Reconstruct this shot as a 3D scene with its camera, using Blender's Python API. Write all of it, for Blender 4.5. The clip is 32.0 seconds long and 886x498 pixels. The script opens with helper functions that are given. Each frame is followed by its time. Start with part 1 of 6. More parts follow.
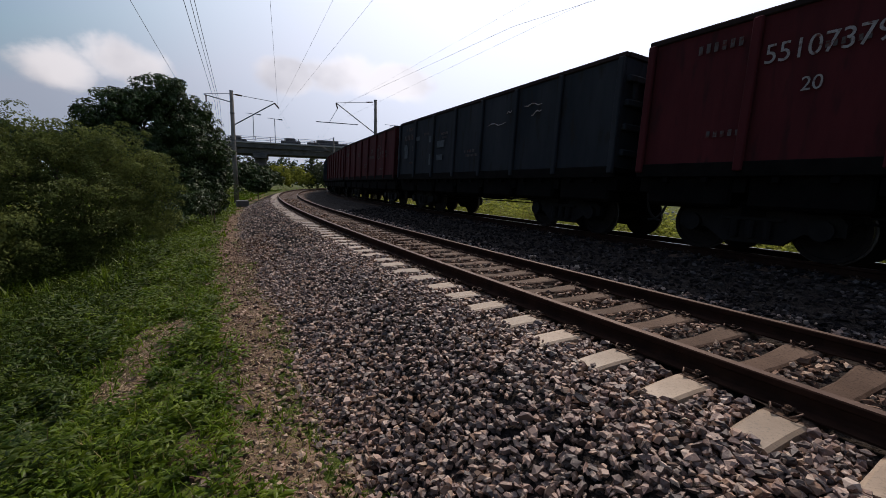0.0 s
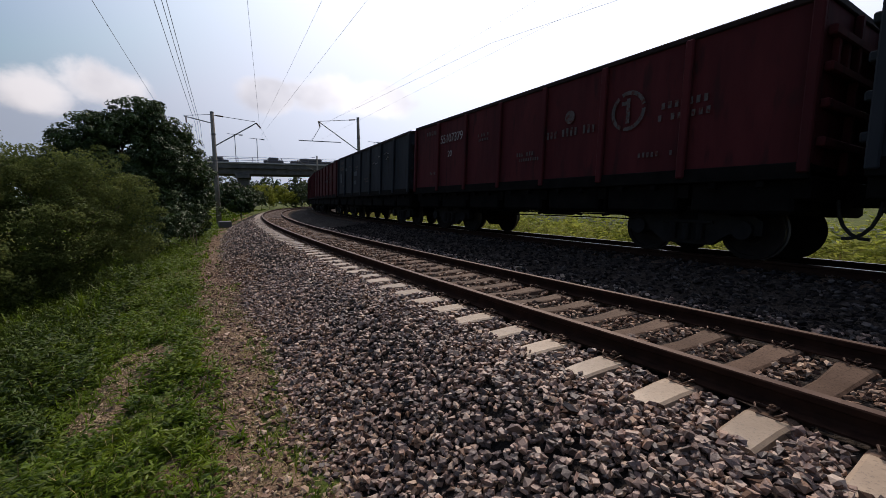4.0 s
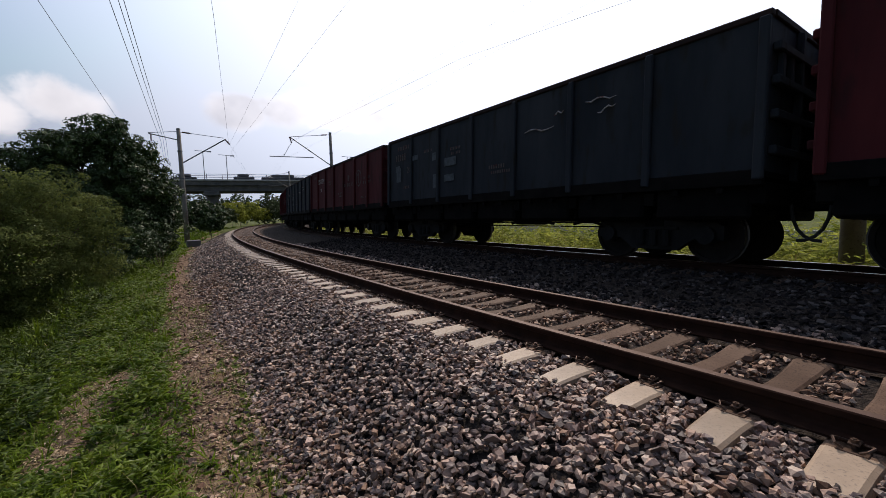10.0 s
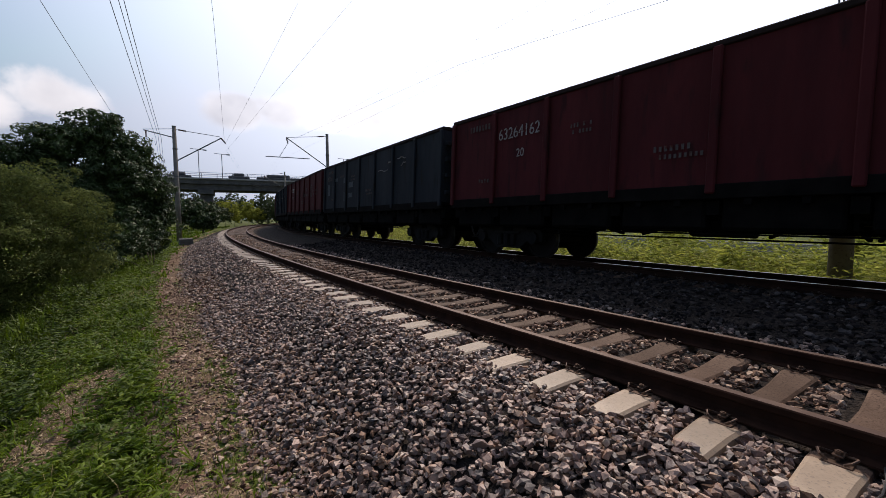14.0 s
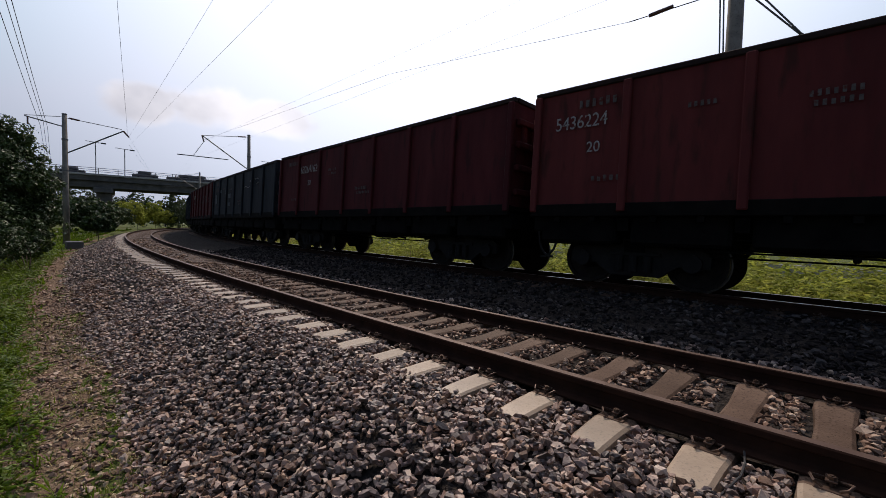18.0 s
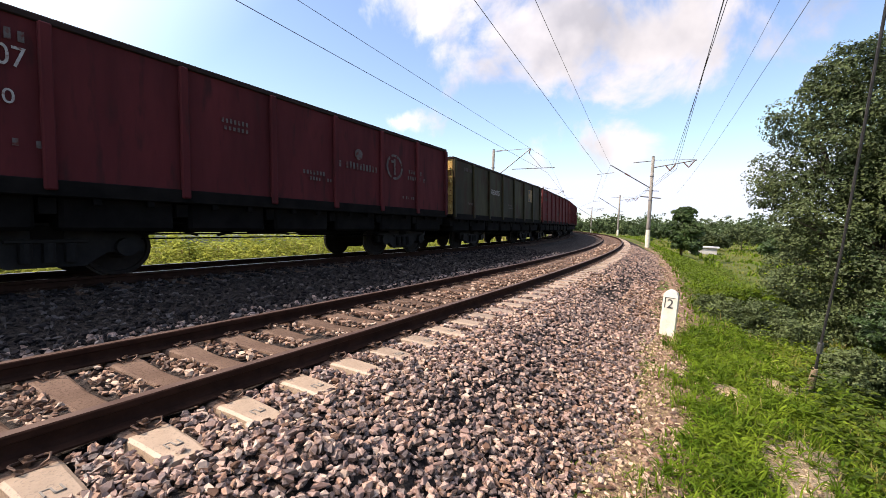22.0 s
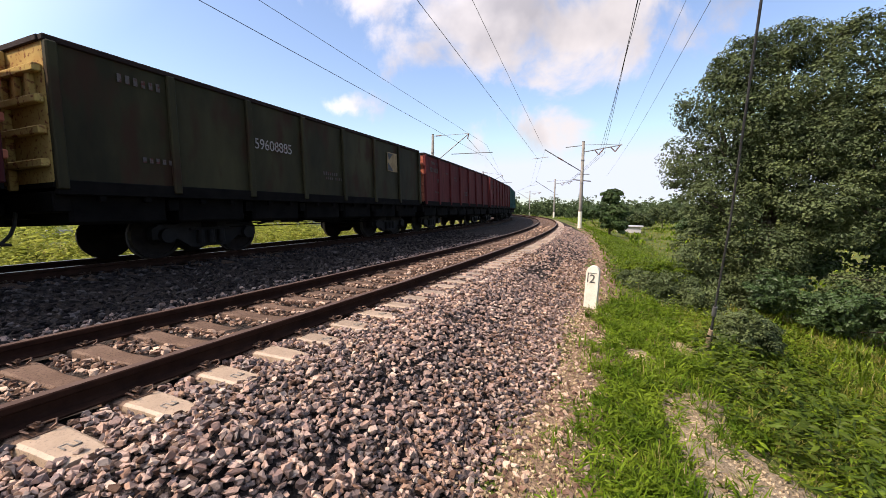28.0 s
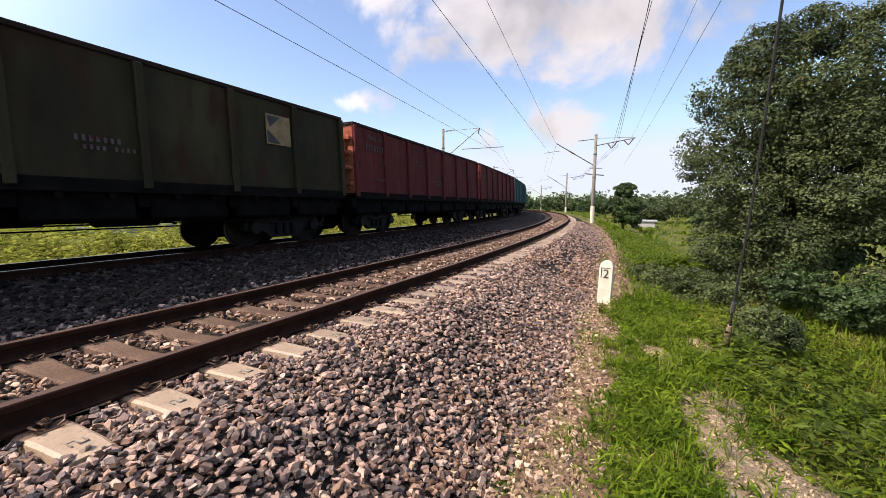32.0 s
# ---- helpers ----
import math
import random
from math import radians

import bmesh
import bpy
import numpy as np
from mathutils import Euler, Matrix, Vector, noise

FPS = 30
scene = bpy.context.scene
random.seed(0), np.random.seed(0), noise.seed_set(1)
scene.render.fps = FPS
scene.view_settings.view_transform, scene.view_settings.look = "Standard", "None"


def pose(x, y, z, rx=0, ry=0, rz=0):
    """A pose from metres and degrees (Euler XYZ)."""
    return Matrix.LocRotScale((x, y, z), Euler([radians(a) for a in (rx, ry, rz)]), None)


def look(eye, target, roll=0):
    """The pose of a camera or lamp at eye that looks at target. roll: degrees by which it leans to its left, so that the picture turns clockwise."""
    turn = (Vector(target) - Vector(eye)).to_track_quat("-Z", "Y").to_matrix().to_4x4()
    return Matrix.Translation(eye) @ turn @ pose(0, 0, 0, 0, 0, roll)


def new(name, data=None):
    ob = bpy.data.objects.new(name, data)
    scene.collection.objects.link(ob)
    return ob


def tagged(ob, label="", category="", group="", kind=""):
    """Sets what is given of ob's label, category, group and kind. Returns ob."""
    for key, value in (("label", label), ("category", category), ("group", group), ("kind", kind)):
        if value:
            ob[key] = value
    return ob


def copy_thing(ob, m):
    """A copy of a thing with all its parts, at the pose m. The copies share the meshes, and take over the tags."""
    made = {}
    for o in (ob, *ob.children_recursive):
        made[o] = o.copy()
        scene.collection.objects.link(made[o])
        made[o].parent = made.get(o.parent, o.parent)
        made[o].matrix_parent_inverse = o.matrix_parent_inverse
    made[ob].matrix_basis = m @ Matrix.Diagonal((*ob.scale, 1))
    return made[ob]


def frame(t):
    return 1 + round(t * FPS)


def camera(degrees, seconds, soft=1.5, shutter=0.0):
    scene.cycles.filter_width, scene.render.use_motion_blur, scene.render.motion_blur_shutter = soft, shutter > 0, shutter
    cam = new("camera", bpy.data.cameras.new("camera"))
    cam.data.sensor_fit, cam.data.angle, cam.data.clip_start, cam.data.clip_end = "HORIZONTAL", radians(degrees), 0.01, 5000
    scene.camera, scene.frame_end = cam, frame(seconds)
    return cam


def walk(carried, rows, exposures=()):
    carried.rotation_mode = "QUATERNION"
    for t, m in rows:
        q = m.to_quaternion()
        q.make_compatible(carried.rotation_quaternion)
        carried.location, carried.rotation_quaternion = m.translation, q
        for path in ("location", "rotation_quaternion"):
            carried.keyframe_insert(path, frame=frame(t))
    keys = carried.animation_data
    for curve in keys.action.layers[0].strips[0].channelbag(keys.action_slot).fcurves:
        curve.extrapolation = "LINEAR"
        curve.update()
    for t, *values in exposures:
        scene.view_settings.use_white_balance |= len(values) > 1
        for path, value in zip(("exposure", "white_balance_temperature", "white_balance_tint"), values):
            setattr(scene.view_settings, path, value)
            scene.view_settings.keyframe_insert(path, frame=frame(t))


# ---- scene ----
cam = camera(93.69, 32.0, soft=0.7)
PATH = [
    (0.0, -0.033, 0.246, 1.045, 81.42, -1.35, -30.62),
    (0.5, -0.034, 0.241, 1.055, 81.85, -0.46, -30.77),
    (1.0, -0.030, 0.238, 1.060, 81.30, 0.19, -30.47),
    (1.5, -0.017, 0.239, 1.054, 81.65, 0.25, -31.39),
    (2.0, -0.019, 0.237, 1.053, 82.70, 0.53, -31.53),
    (2.5, -0.019, 0.233, 1.053, 82.94, 0.39, -31.50),
    (3.0, -0.011, 0.239, 1.050, 82.80, 0.62, -31.94),
    (3.5, -0.006, 0.245, 1.045, 82.68, 0.62, -32.50),
    (4.0, -0.010, 0.235, 1.036, 83.41, 0.36, -32.66),
    (4.5, -0.002, 0.229, 1.041, 83.68, 0.13, -33.32),
    (6.5, 0.015, 0.227, 1.031, 83.53, 0.64, -33.67),
    (7.0, 0.020, 0.219, 1.031, 83.65, 0.54, -33.86),
    (7.5, 0.028, 0.217, 1.032, 84.02, 0.48, -34.34),
    (8.0, 0.032, 0.210, 1.030, 83.90, 0.98, -34.78),
    (8.5, 0.034, 0.207, 1.028, 84.54, 1.19, -35.71),
    (9.0, 0.021, 0.203, 1.016, 84.54, 1.14, -35.81),
    (9.5, 0.008, 0.198, 1.031, 84.78, 1.93, -35.92),
    (10.0, 0.002, 0.202, 1.038, 85.08, 1.72, -36.06),
    (10.5, 0.002, 0.200, 1.035, 85.32, 1.22, -36.19),
    (11.0, 0.002, 0.195, 1.034, 85.69, 0.48, -36.45),
    (11.5, 0.003, 0.197, 1.032, 85.73, 0.28, -36.87),
    (12.0, 0.003, 0.198, 1.033, 85.79, 0.20, -36.89),
    (12.5, 0.010, 0.201, 1.026, 85.25, 0.54, -37.03),
    (13.0, 0.026, 0.204, 1.047, 84.34, 0.40, -36.63),
    (13.5, 0.014, 0.199, 1.027, 85.24, -0.18, -36.85),
    (14.0, 0.010, 0.196, 1.030, 85.72, 0.25, -36.73),
    (14.5, 0.014, 0.188, 1.022, 86.08, 0.17, -37.49),
    (16.5, 0.032, 0.188, 1.009, 84.73, 0.63, -38.35),
    (17.0, 0.035, 0.195, 1.000, 84.21, 0.70, -38.27),
    (17.5, 0.058, 0.191, 1.005, 84.42, 0.18, -39.89),
    (18.0, 0.111, 0.148, 0.987, 87.26, -1.43, -46.32),
    (18.5, 0.091, 0.152, 1.030, 88.53, -2.88, -64.09),
    (19.0, 0.200, 0.100, 1.036, 88.15, -4.30, -82.20),
    (19.5, 0.262, -0.005, 1.050, 88.70, -2.30, -95.50),
    (20.0, 0.240, -0.090, 1.046, 89.95, -0.95, -106.60),
    (20.5, 0.185, -0.195, 1.029, 89.35, -1.80, -117.70),
    (21.0, 0.115, -0.245, 1.105, 86.80, -2.80, -132.35),
    (21.5, 0.100, -0.265, 1.108, 86.60, -2.90, -141.90),
    (22.0, 0.055, -0.300, 1.086, 86.19, -2.16, -147.47),
    (22.5, 0.098, -0.347, 1.043, 85.67, -1.15, -149.79),
    (23.0, 0.094, -0.345, 1.030, 85.26, -1.57, -150.69),
    (23.5, 0.076, -0.329, 1.034, 85.42, -1.64, -151.99),
    (24.0, 0.048, -0.325, 1.046, 85.93, -1.76, -152.52),
    (24.5, 0.047, -0.360, 1.016, 83.74, 0.23, -151.32),
    (25.0, 0.007, -0.358, 1.023, 83.27, -1.18, -151.69),
    (25.5, -0.063, -0.323, 1.045, 84.76, -1.08, -154.36),
    (26.0, -0.097, -0.331, 1.052, 84.95, -1.82, -154.20),
    (26.5, -0.134, -0.326, 1.064, 84.86, -1.59, -155.02),
    (28.5, -0.136, -0.330, 1.059, 84.44, -0.76, -155.38),
    (29.0, -0.145, -0.328, 1.052, 84.55, -0.73, -155.67),
    (29.5, -0.137, -0.332, 1.051, 85.10, -1.36, -155.38),
    (30.0, -0.137, -0.339, 1.058, 84.69, -1.44, -155.74),
    (30.5, -0.140, -0.349, 1.053, 84.80, -1.36, -155.70),
    (31.0, -0.128, -0.369, 1.053, 84.12, -0.62, -155.79),
    (31.5, -0.123, -0.383, 1.046, 83.68, -0.23, -155.07),
    (32.0, -0.110, -0.400, 1.046, 83.84, -0.53, -153.81),
]
walk(cam, [(t, pose(*p)) for t, *p in PATH], exposures=[(0, -1.0, 6900, 18), (4, -0.9, 6900, 18), (9, -0.78, 6900, 18), (17.3, -0.76, 6900, 18), (18.0, -0.95, 6900, 18), (18.5, -0.75, 6900, 18), (19.0, -0.22, 6900, 18),
      (20.0, 0.55, 6900, 18), (21.0, 0.8, 7000, 19), (22.0, 0.56, 7150, 20), (23, 0.4, 7200, 21), (25, 0.44, 7250, 21), (30, 0.36, 7200, 21), (32, 0.34, 7200, 21)])

# ---- world and sun ----
SUN_AZ, SUN_EL = radians(47), radians(47)      # azimuth from +y towards +x
SUN_DIR = Vector((math.sin(SUN_AZ) * math.cos(SUN_EL), math.cos(SUN_AZ) * math.cos(SUN_EL), math.sin(SUN_EL)))
sun = new("sun", bpy.data.lights.new("sun", "SUN"))
sun.data.energy, sun.data.angle, sun.data.color = 5.0, radians(0.55), (1.0, 0.92, 0.80)
sun.matrix_world = look((0, 0, 60), Vector((0, 0, 60)) - SUN_DIR)


def build_world():
    w = bpy.data.worlds.new("sky")
    scene.world = w
    w.use_nodes = True
    nt = w.node_tree
    nt.nodes.clear()
    N = nt.nodes.new
    L = nt.links.new
    out, bg = N("ShaderNodeOutputWorld"), N("ShaderNodeBackground")
    sky = N("ShaderNodeTexSky")
    sky.sky_type, sky.sun_disc = "NISHITA", False
    sky.sun_elevation, sky.sun_rotation = SUN_EL, SUN_AZ
    sky.air_density, sky.dust_density, sky.ozone_density = 1.0, 0.9, 1.2
    tc = N("ShaderNodeTexCoord")
    noise_a = N("ShaderNodeTexNoise")
    noise_a.inputs["Scale"].default_value, noise_a.inputs["Detail"].default_value = 5.5, 7.0
    noise_a.inputs["Roughness"].default_value, noise_a.inputs["Distortion"].default_value = 0.58, 0.25
    L(tc.outputs["Generated"], noise_a.inputs["Vector"])
    total = None
    # cloud banks: heading (degrees from +y to +x), elevation, half width, half height, weight
    for az, el, wide, high, weight in CLOUDS:
        sub, mul, ln, mr, ml = N("ShaderNodeVectorMath"), N("ShaderNodeVectorMath"), N("ShaderNodeVectorMath"), N("ShaderNodeMapRange"), N("ShaderNodeMath")
        a, e = radians(az), radians(el)
        c = Vector((math.sin(a) * math.cos(e), math.cos(a) * math.cos(e), math.sin(e)))
        sub.operation, mul.operation, ln.operation = "SUBTRACT", "MULTIPLY", "LENGTH"
        sub.inputs[1].default_value = c
        sx = 1 / math.tan(radians(wide))
        mul.inputs[1].default_value = (sx, sx, 1 / math.tan(radians(high)))
        L(tc.outputs["Generated"], sub.inputs[0])
        L(sub.outputs[0], mul.inputs[0])
        L(mul.outputs[0], ln.inputs[0])
        L(ln.outputs["Value"], mr.inputs["Value"])
        mr.inputs["From Min"].default_value, mr.inputs["From Max"].default_value = 0.15, 1.35
        mr.inputs["To Min"].default_value, mr.inputs["To Max"].default_value = weight, 0.0
        if total is None:
            total = mr.outputs[0]
        else:
            ml.operation = "MAXIMUM"
            L(total, ml.inputs[0])
            L(mr.outputs[0], ml.inputs[1])
            total = ml.outputs[0]
    add, ramp = N("ShaderNodeMath"), N("ShaderNodeMapRange")
    add.operation = "ADD"
    L(total, add.inputs[0])
    L(noise_a.outputs["Fac"], add.inputs[1])
    L(add.outputs[0], ramp.inputs["Value"])
    ramp.interpolation_type = "SMOOTHSTEP"
    ramp.inputs["From Min"].default_value, ramp.inputs["From Max"].default_value = 0.70, 0.95
    # glare of the hazy air round the sun
    dot, gl, pw = N("ShaderNodeVectorMath"), N("ShaderNodeMapRange"), N("ShaderNodeMath")
    dot.operation, pw.operation = "DOT_PRODUCT", "POWER"
    dot.inputs[1].default_value = SUN_DIR
    L(tc.outputs["Generated"], dot.inputs[0])
    L(dot.outputs["Value"], gl.inputs["Value"])
    gl.inputs["From Min"].default_value, gl.inputs["From Max"].default_value = 0.42, 1.0
    L(gl.outputs[0], pw.inputs[0])
    pw.inputs[1].default_value = 1.45
    haze = N("ShaderNodeMixRGB")
    haze.inputs["Color2"].default_value = (38, 43.5, 52, 1)
    L(pw.outputs[0], haze.inputs["Fac"])
    gain = N("ShaderNodeMixRGB")
    gain.blend_type = "MULTIPLY"
    gain.inputs["Fac"].default_value = 1.0
    gain.inputs["Color2"].default_value = (2.5, 2.78, 3.0, 1)
    L(sky.outputs[0], gain.inputs["Color1"])
    mix = N("ShaderNodeMixRGB")
    tone, tr = N("ShaderNodeTexNoise"), N("ShaderNodeMixRGB")
    tone.inputs["Scale"].default_value, tone.inputs["Detail"].default_value = 4.0, 5.0
    L(tc.outputs["Generated"], tone.inputs["Vector"])
    tr.inputs["Color1"].default_value, tr.inputs["Color2"].default_value = (5.2, 5.6, 6.4, 1), (10.2, 10.6, 11.2, 1)
    tm = N("ShaderNodeMapRange")
    tm.inputs["From Min"].default_value, tm.inputs["From Max"].default_value = 0.36, 0.6
    L(tone.outputs["Fac"], tm.inputs["Value"])
    L(tm.outputs[0], tr.inputs["Fac"])
    lit, near_sun = N("ShaderNodeVectorMath"), N("ShaderNodeMapRange")      # clouds shine brighter towards the sun
    lit.operation = "SCALE"
    near_sun.inputs["From Min"].default_value, near_sun.inputs["From Max"].default_value = -0.1, 0.7
    near_sun.inputs["To Min"].default_value, near_sun.inputs["To Max"].default_value = 1.0, 2.5
    L(dot.outputs["Value"], near_sun.inputs["Value"])
    L(tr.outputs[0], lit.inputs[0])
    L(near_sun.outputs[0], lit.inputs["Scale"])
    L(ramp.outputs[0], mix.inputs["Fac"])
    veil = N("ShaderNodeMixRGB")      # thin haze evens the sky towards the horizon
    veil.blend_type, veil.inputs["Fac"].default_value = "DARKEN", 1.0
    veil.inputs["Color2"].default_value = (9.2, 11.2, 14.2, 1)
    L(gain.outputs[0], veil.inputs["Color1"])
    L(veil.outputs[0], mix.inputs["Color1"])
    L(lit.outputs[0], mix.inputs["Color2"])
    L(mix.outputs[0], haze.inputs["Color1"])
    # cloud bellies stay grey before the glare
    belly, amount = N("ShaderNodeMixRGB"), N("ShaderNodeMath")
    amount.operation = "MULTIPLY"
    amount.inputs[1].default_value = 0.7
    L(ramp.outputs[0], amount.inputs[0])
    L(amount.outputs[0], belly.inputs["Fac"])
    L(haze.outputs[0], belly.inputs["Color1"])
    L(lit.outputs[0], belly.inputs["Color2"])
    L(belly.outputs[0], bg.inputs["Color"])
    bg.inputs["Strength"].default_value = 0.066
    L(bg.outputs[0], out.inputs["Surface"])


CLOUDS = [(11, 13, 5, 2.6, 0.62), (17, 13.5, 7, 3.2, 0.62), (23, 13, 6, 2.6, 0.58), (-5, 12, 5.5, 3, 0.62), (-11, 10.5, 6, 3, 0.5), (40, 30, 14, 10, 0.2),
          (160, 25, 20, 9, 0.46), (176, 21, 18, 9, 0.46), (168, 11, 16, 5, 0.3), (188, 28, 12, 9, 0.3), (143, 13, 8, 3, 0.26), (120, 20, 12, 3, 0.18)]
build_world()


# ---- materials ----
def surface(name, c1, c2, scale=3.0, rough=0.8, metal=0.0, bump=0.2, fine=40.0, c3=None, spots=0.5, island=0.0, per_object=0.0, dist=0.02, leaf=0.0, gloss=0.25, palette=(), sheen=0.05, streak=1.0):
    m = bpy.data.materials.new(name)
    m.use_nodes = True
    nt = m.node_tree
    b = nt.nodes["Principled BSDF"]
    N, L = nt.nodes.new, nt.links.new
    tc = N("ShaderNodeTexCoord")
    n1, n2 = N("ShaderNodeTexNoise"), N("ShaderNodeTexNoise")
    n1.inputs["Scale"].default_value, n1.inputs["Detail"].default_value, n1.inputs["Roughness"].default_value = scale, 6.0, 0.62
    n2.inputs["Scale"].default_value, n2.inputs["Detail"].default_value = fine, 4.0
    mp = N("ShaderNodeMapping")      # streak below 1 draws the stains out downwards
    mp.inputs["Scale"].default_value = (1, 1, streak)
    L(tc.outputs["Object"], mp.inputs["Vector"])
    for n in (n1, n2):
        L(mp.outputs[0], n.inputs["Vector"])
    r1 = N("ShaderNodeMapRange")
    r1.inputs["From Min"].default_value, r1.inputs["From Max"].default_value = 0.34, 0.66
    L(n1.outputs["Fac"], r1.inputs["Value"])
    mix = N("ShaderNodeMixRGB")
    mix.inputs["Color1"].default_value, mix.inputs["Color2"].default_value = (*c1, 1), (*c2, 1)
    L(r1.outputs[0], mix.inputs["Fac"])
    col = mix.outputs[0]
    if c3:
        r3, m3 = N("ShaderNodeMapRange"), N("ShaderNodeMixRGB")
        r3.inputs["From Min"].default_value, r3.inputs["From Max"].default_value = 0.62 - 0.2 * spots, 0.72 - 0.12 * spots
        L(n2.outputs["Fac"], r3.inputs["Value"])
        L(r3.outputs[0], m3.inputs["Fac"])
        L(col, m3.inputs["Color1"])
        m3.inputs["Color2"].default_value = (*c3, 1)
        col = m3.outputs[0]
    if palette:
        g, cr, pm = N("ShaderNodeNewGeometry"), N("ShaderNodeValToRGB"), N("ShaderNodeMixRGB")
        cr.color_ramp.interpolation = "CONSTANT"
        for k, shade in enumerate(palette):
            e = cr.color_ramp.elements[k] if k < 2 else cr.color_ramp.elements.new(k / len(palette))
            e.position, e.color = k / len(palette), (*shade, 1)
        L(g.outputs["Random Per Island"], cr.inputs["Fac"])
        pm.blend_type, pm.inputs["Fac"].default_value = "MULTIPLY", 1.0
        L(cr.outputs["Color"], pm.inputs["Color1"])
        L(col, pm.inputs["Color2"])
        col = pm.outputs[0]
    for amount, kind in ((island, "ShaderNodeNewGeometry"), (per_object, "ShaderNodeObjectInfo")):
        if amount:
            g, hv, mr = N(kind), N("ShaderNodeHueSaturation"), N("ShaderNodeMapRange")
            L(g.outputs["Random Per Island" if kind == "ShaderNodeNewGeometry" else "Random"], mr.inputs["Value"])
            mr.inputs["To Min"].default_value, mr.inputs["To Max"].default_value = 1 - amount, 1 + amount
            L(mr.outputs[0], hv.inputs["Value"])
            L(col, hv.inputs["Color"])
            col = hv.outputs[0]
    L(col, b.inputs["Base Color"])
    rr = N("ShaderNodeMapRange")
    rr.inputs["To Min"].default_value, rr.inputs["To Max"].default_value = max(0.05, rough - 0.15), min(1, rough + 0.12)
    L(n2.outputs["Fac"], rr.inputs["Value"])
    L(rr.outputs[0], b.inputs["Roughness"])
    b.inputs["Metallic"].default_value = metal
    b.inputs["Specular IOR Level"].default_value = gloss
    if bump:
        bp = N("ShaderNodeBump")
        bp.inputs["Strength"].default_value, bp.inputs["Distance"].default_value = bump, dist
        L(n2.outputs["Fac"], bp.inputs["Height"])
        L(bp.outputs[0], b.inputs["Normal"])
    if leaf:
        out = nt.nodes["Material Output"]
        tl, ms = N("ShaderNodeBsdfTranslucent"), N("ShaderNodeMixShader")
        L(col, tl.inputs["Color"])
        ms.inputs["Fac"].default_value = leaf
        L(b.outputs[0], ms.inputs[1])
        L(tl.outputs[0], ms.inputs[2])
        L(ms.outputs[0], out.inputs["Surface"])
        b.inputs["Specular IOR Level"].default_value = sheen
    return m


# bed far darker than its stones: shade in the gaps put into the colour
M_GRAVEL = surface("gravel_bed", (0.026, 0.021, 0.018), (0.055, 0.044, 0.037), 9, 0.95, bump=1.0, fine=26, c3=(0.015, 0.013, 0.012), spots=0.5, dist=0.06, gloss=0.04)
GREYS = ((0.093, 0.062, 0.049), (0.209, 0.141, 0.111), (0.128, 0.084, 0.067), (0.345, 0.229, 0.172), (0.056, 0.038, 0.031), (0.211, 0.128, 0.093), (0.346, 0.235, 0.178), (0.164, 0.110, 0.092), (0.290, 0.179, 0.123), (0.109, 0.070, 0.053), (0.326, 0.241, 0.182), (0.175, 0.106, 0.080))
SANDS = ((0.34, 0.26, 0.16), (0.25, 0.185, 0.11), (0.42, 0.33, 0.21), (0.19, 0.137, 0.08), (0.37, 0.285, 0.18))
# dark copy of the granite greys: the train's shade put into the stones
SHADE_GREYS = ((0.023, 0.019, 0.019), (0.040, 0.034, 0.033), (0.029, 0.024, 0.023), (0.055, 0.047, 0.043), (0.017, 0.015, 0.015), (0.078, 0.068, 0.064))
BROWNS = ((0.142, 0.086, 0.059), (0.275, 0.179, 0.126), (0.083, 0.049, 0.034), (0.403, 0.288, 0.210), (0.187, 0.113, 0.080), (0.120, 0.084, 0.066), (0.400, 0.302, 0.229), (0.232, 0.152, 0.110))
M_STONE = surface("crushed_granite", (0.85, 0.84, 0.84), (1.1, 1.06, 1.02), 2.0, 0.58, bump=0.4, fine=90, c3=(0.6, 0.56, 0.53), spots=0.15, island=0.25, dist=0.008, gloss=0.6, palette=GREYS)
M_STONE_IN = surface("rust_stained_granite", (0.85, 0.83, 0.81), (1.1, 1.05, 1.0), 2.0, 0.7, bump=0.4, fine=90, c3=(0.62, 0.5, 0.42), spots=0.25, island=0.22, dist=0.008, gloss=0.08, palette=BROWNS)
M_STONE_SHADE = surface("sooty_granite", (0.85, 0.84, 0.84), (1.1, 1.06, 1.02), 2.0, 0.95, bump=0.4, fine=90, island=0.22, dist=0.008, gloss=0.02, palette=SHADE_GREYS)
M_SLEEPER = surface("weathered_concrete", (0.225, 0.16, 0.105), (0.31, 0.225, 0.15), 5, 0.55, bump=0.35, fine=70, c3=(0.17, 0.125, 0.085), spots=0.3, per_object=0.16, dist=0.004, gloss=0.5)
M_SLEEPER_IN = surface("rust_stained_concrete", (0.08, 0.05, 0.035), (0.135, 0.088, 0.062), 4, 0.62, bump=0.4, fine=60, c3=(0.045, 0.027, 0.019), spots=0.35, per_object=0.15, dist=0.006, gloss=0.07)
M_RAIL = surface("rusty_rail_steel", (0.021, 0.0098, 0.0064), (0.038, 0.0175, 0.0112), 6, 0.9, 0.0, bump=0.3, fine=90, dist=0.003, gloss=0.06)
M_RAILTOP = surface("worn_rail_head", (0.12, 0.075, 0.055), (0.075, 0.042, 0.03), 3, 0.6, 0.3, bump=0.05, fine=50, dist=0.002)
M_RAILTOP_B = surface("polished_rail_head", (0.42, 0.36, 0.32), (0.30, 0.22, 0.17), 3, 0.34, 0.9, bump=0.05, fine=50, dist=0.002)
M_CLIP = surface("rusty_fastening", (0.06, 0.035, 0.024), (0.13, 0.08, 0.055), 20, 0.5, 0.5, bump=0.2, fine=80, dist=0.002)
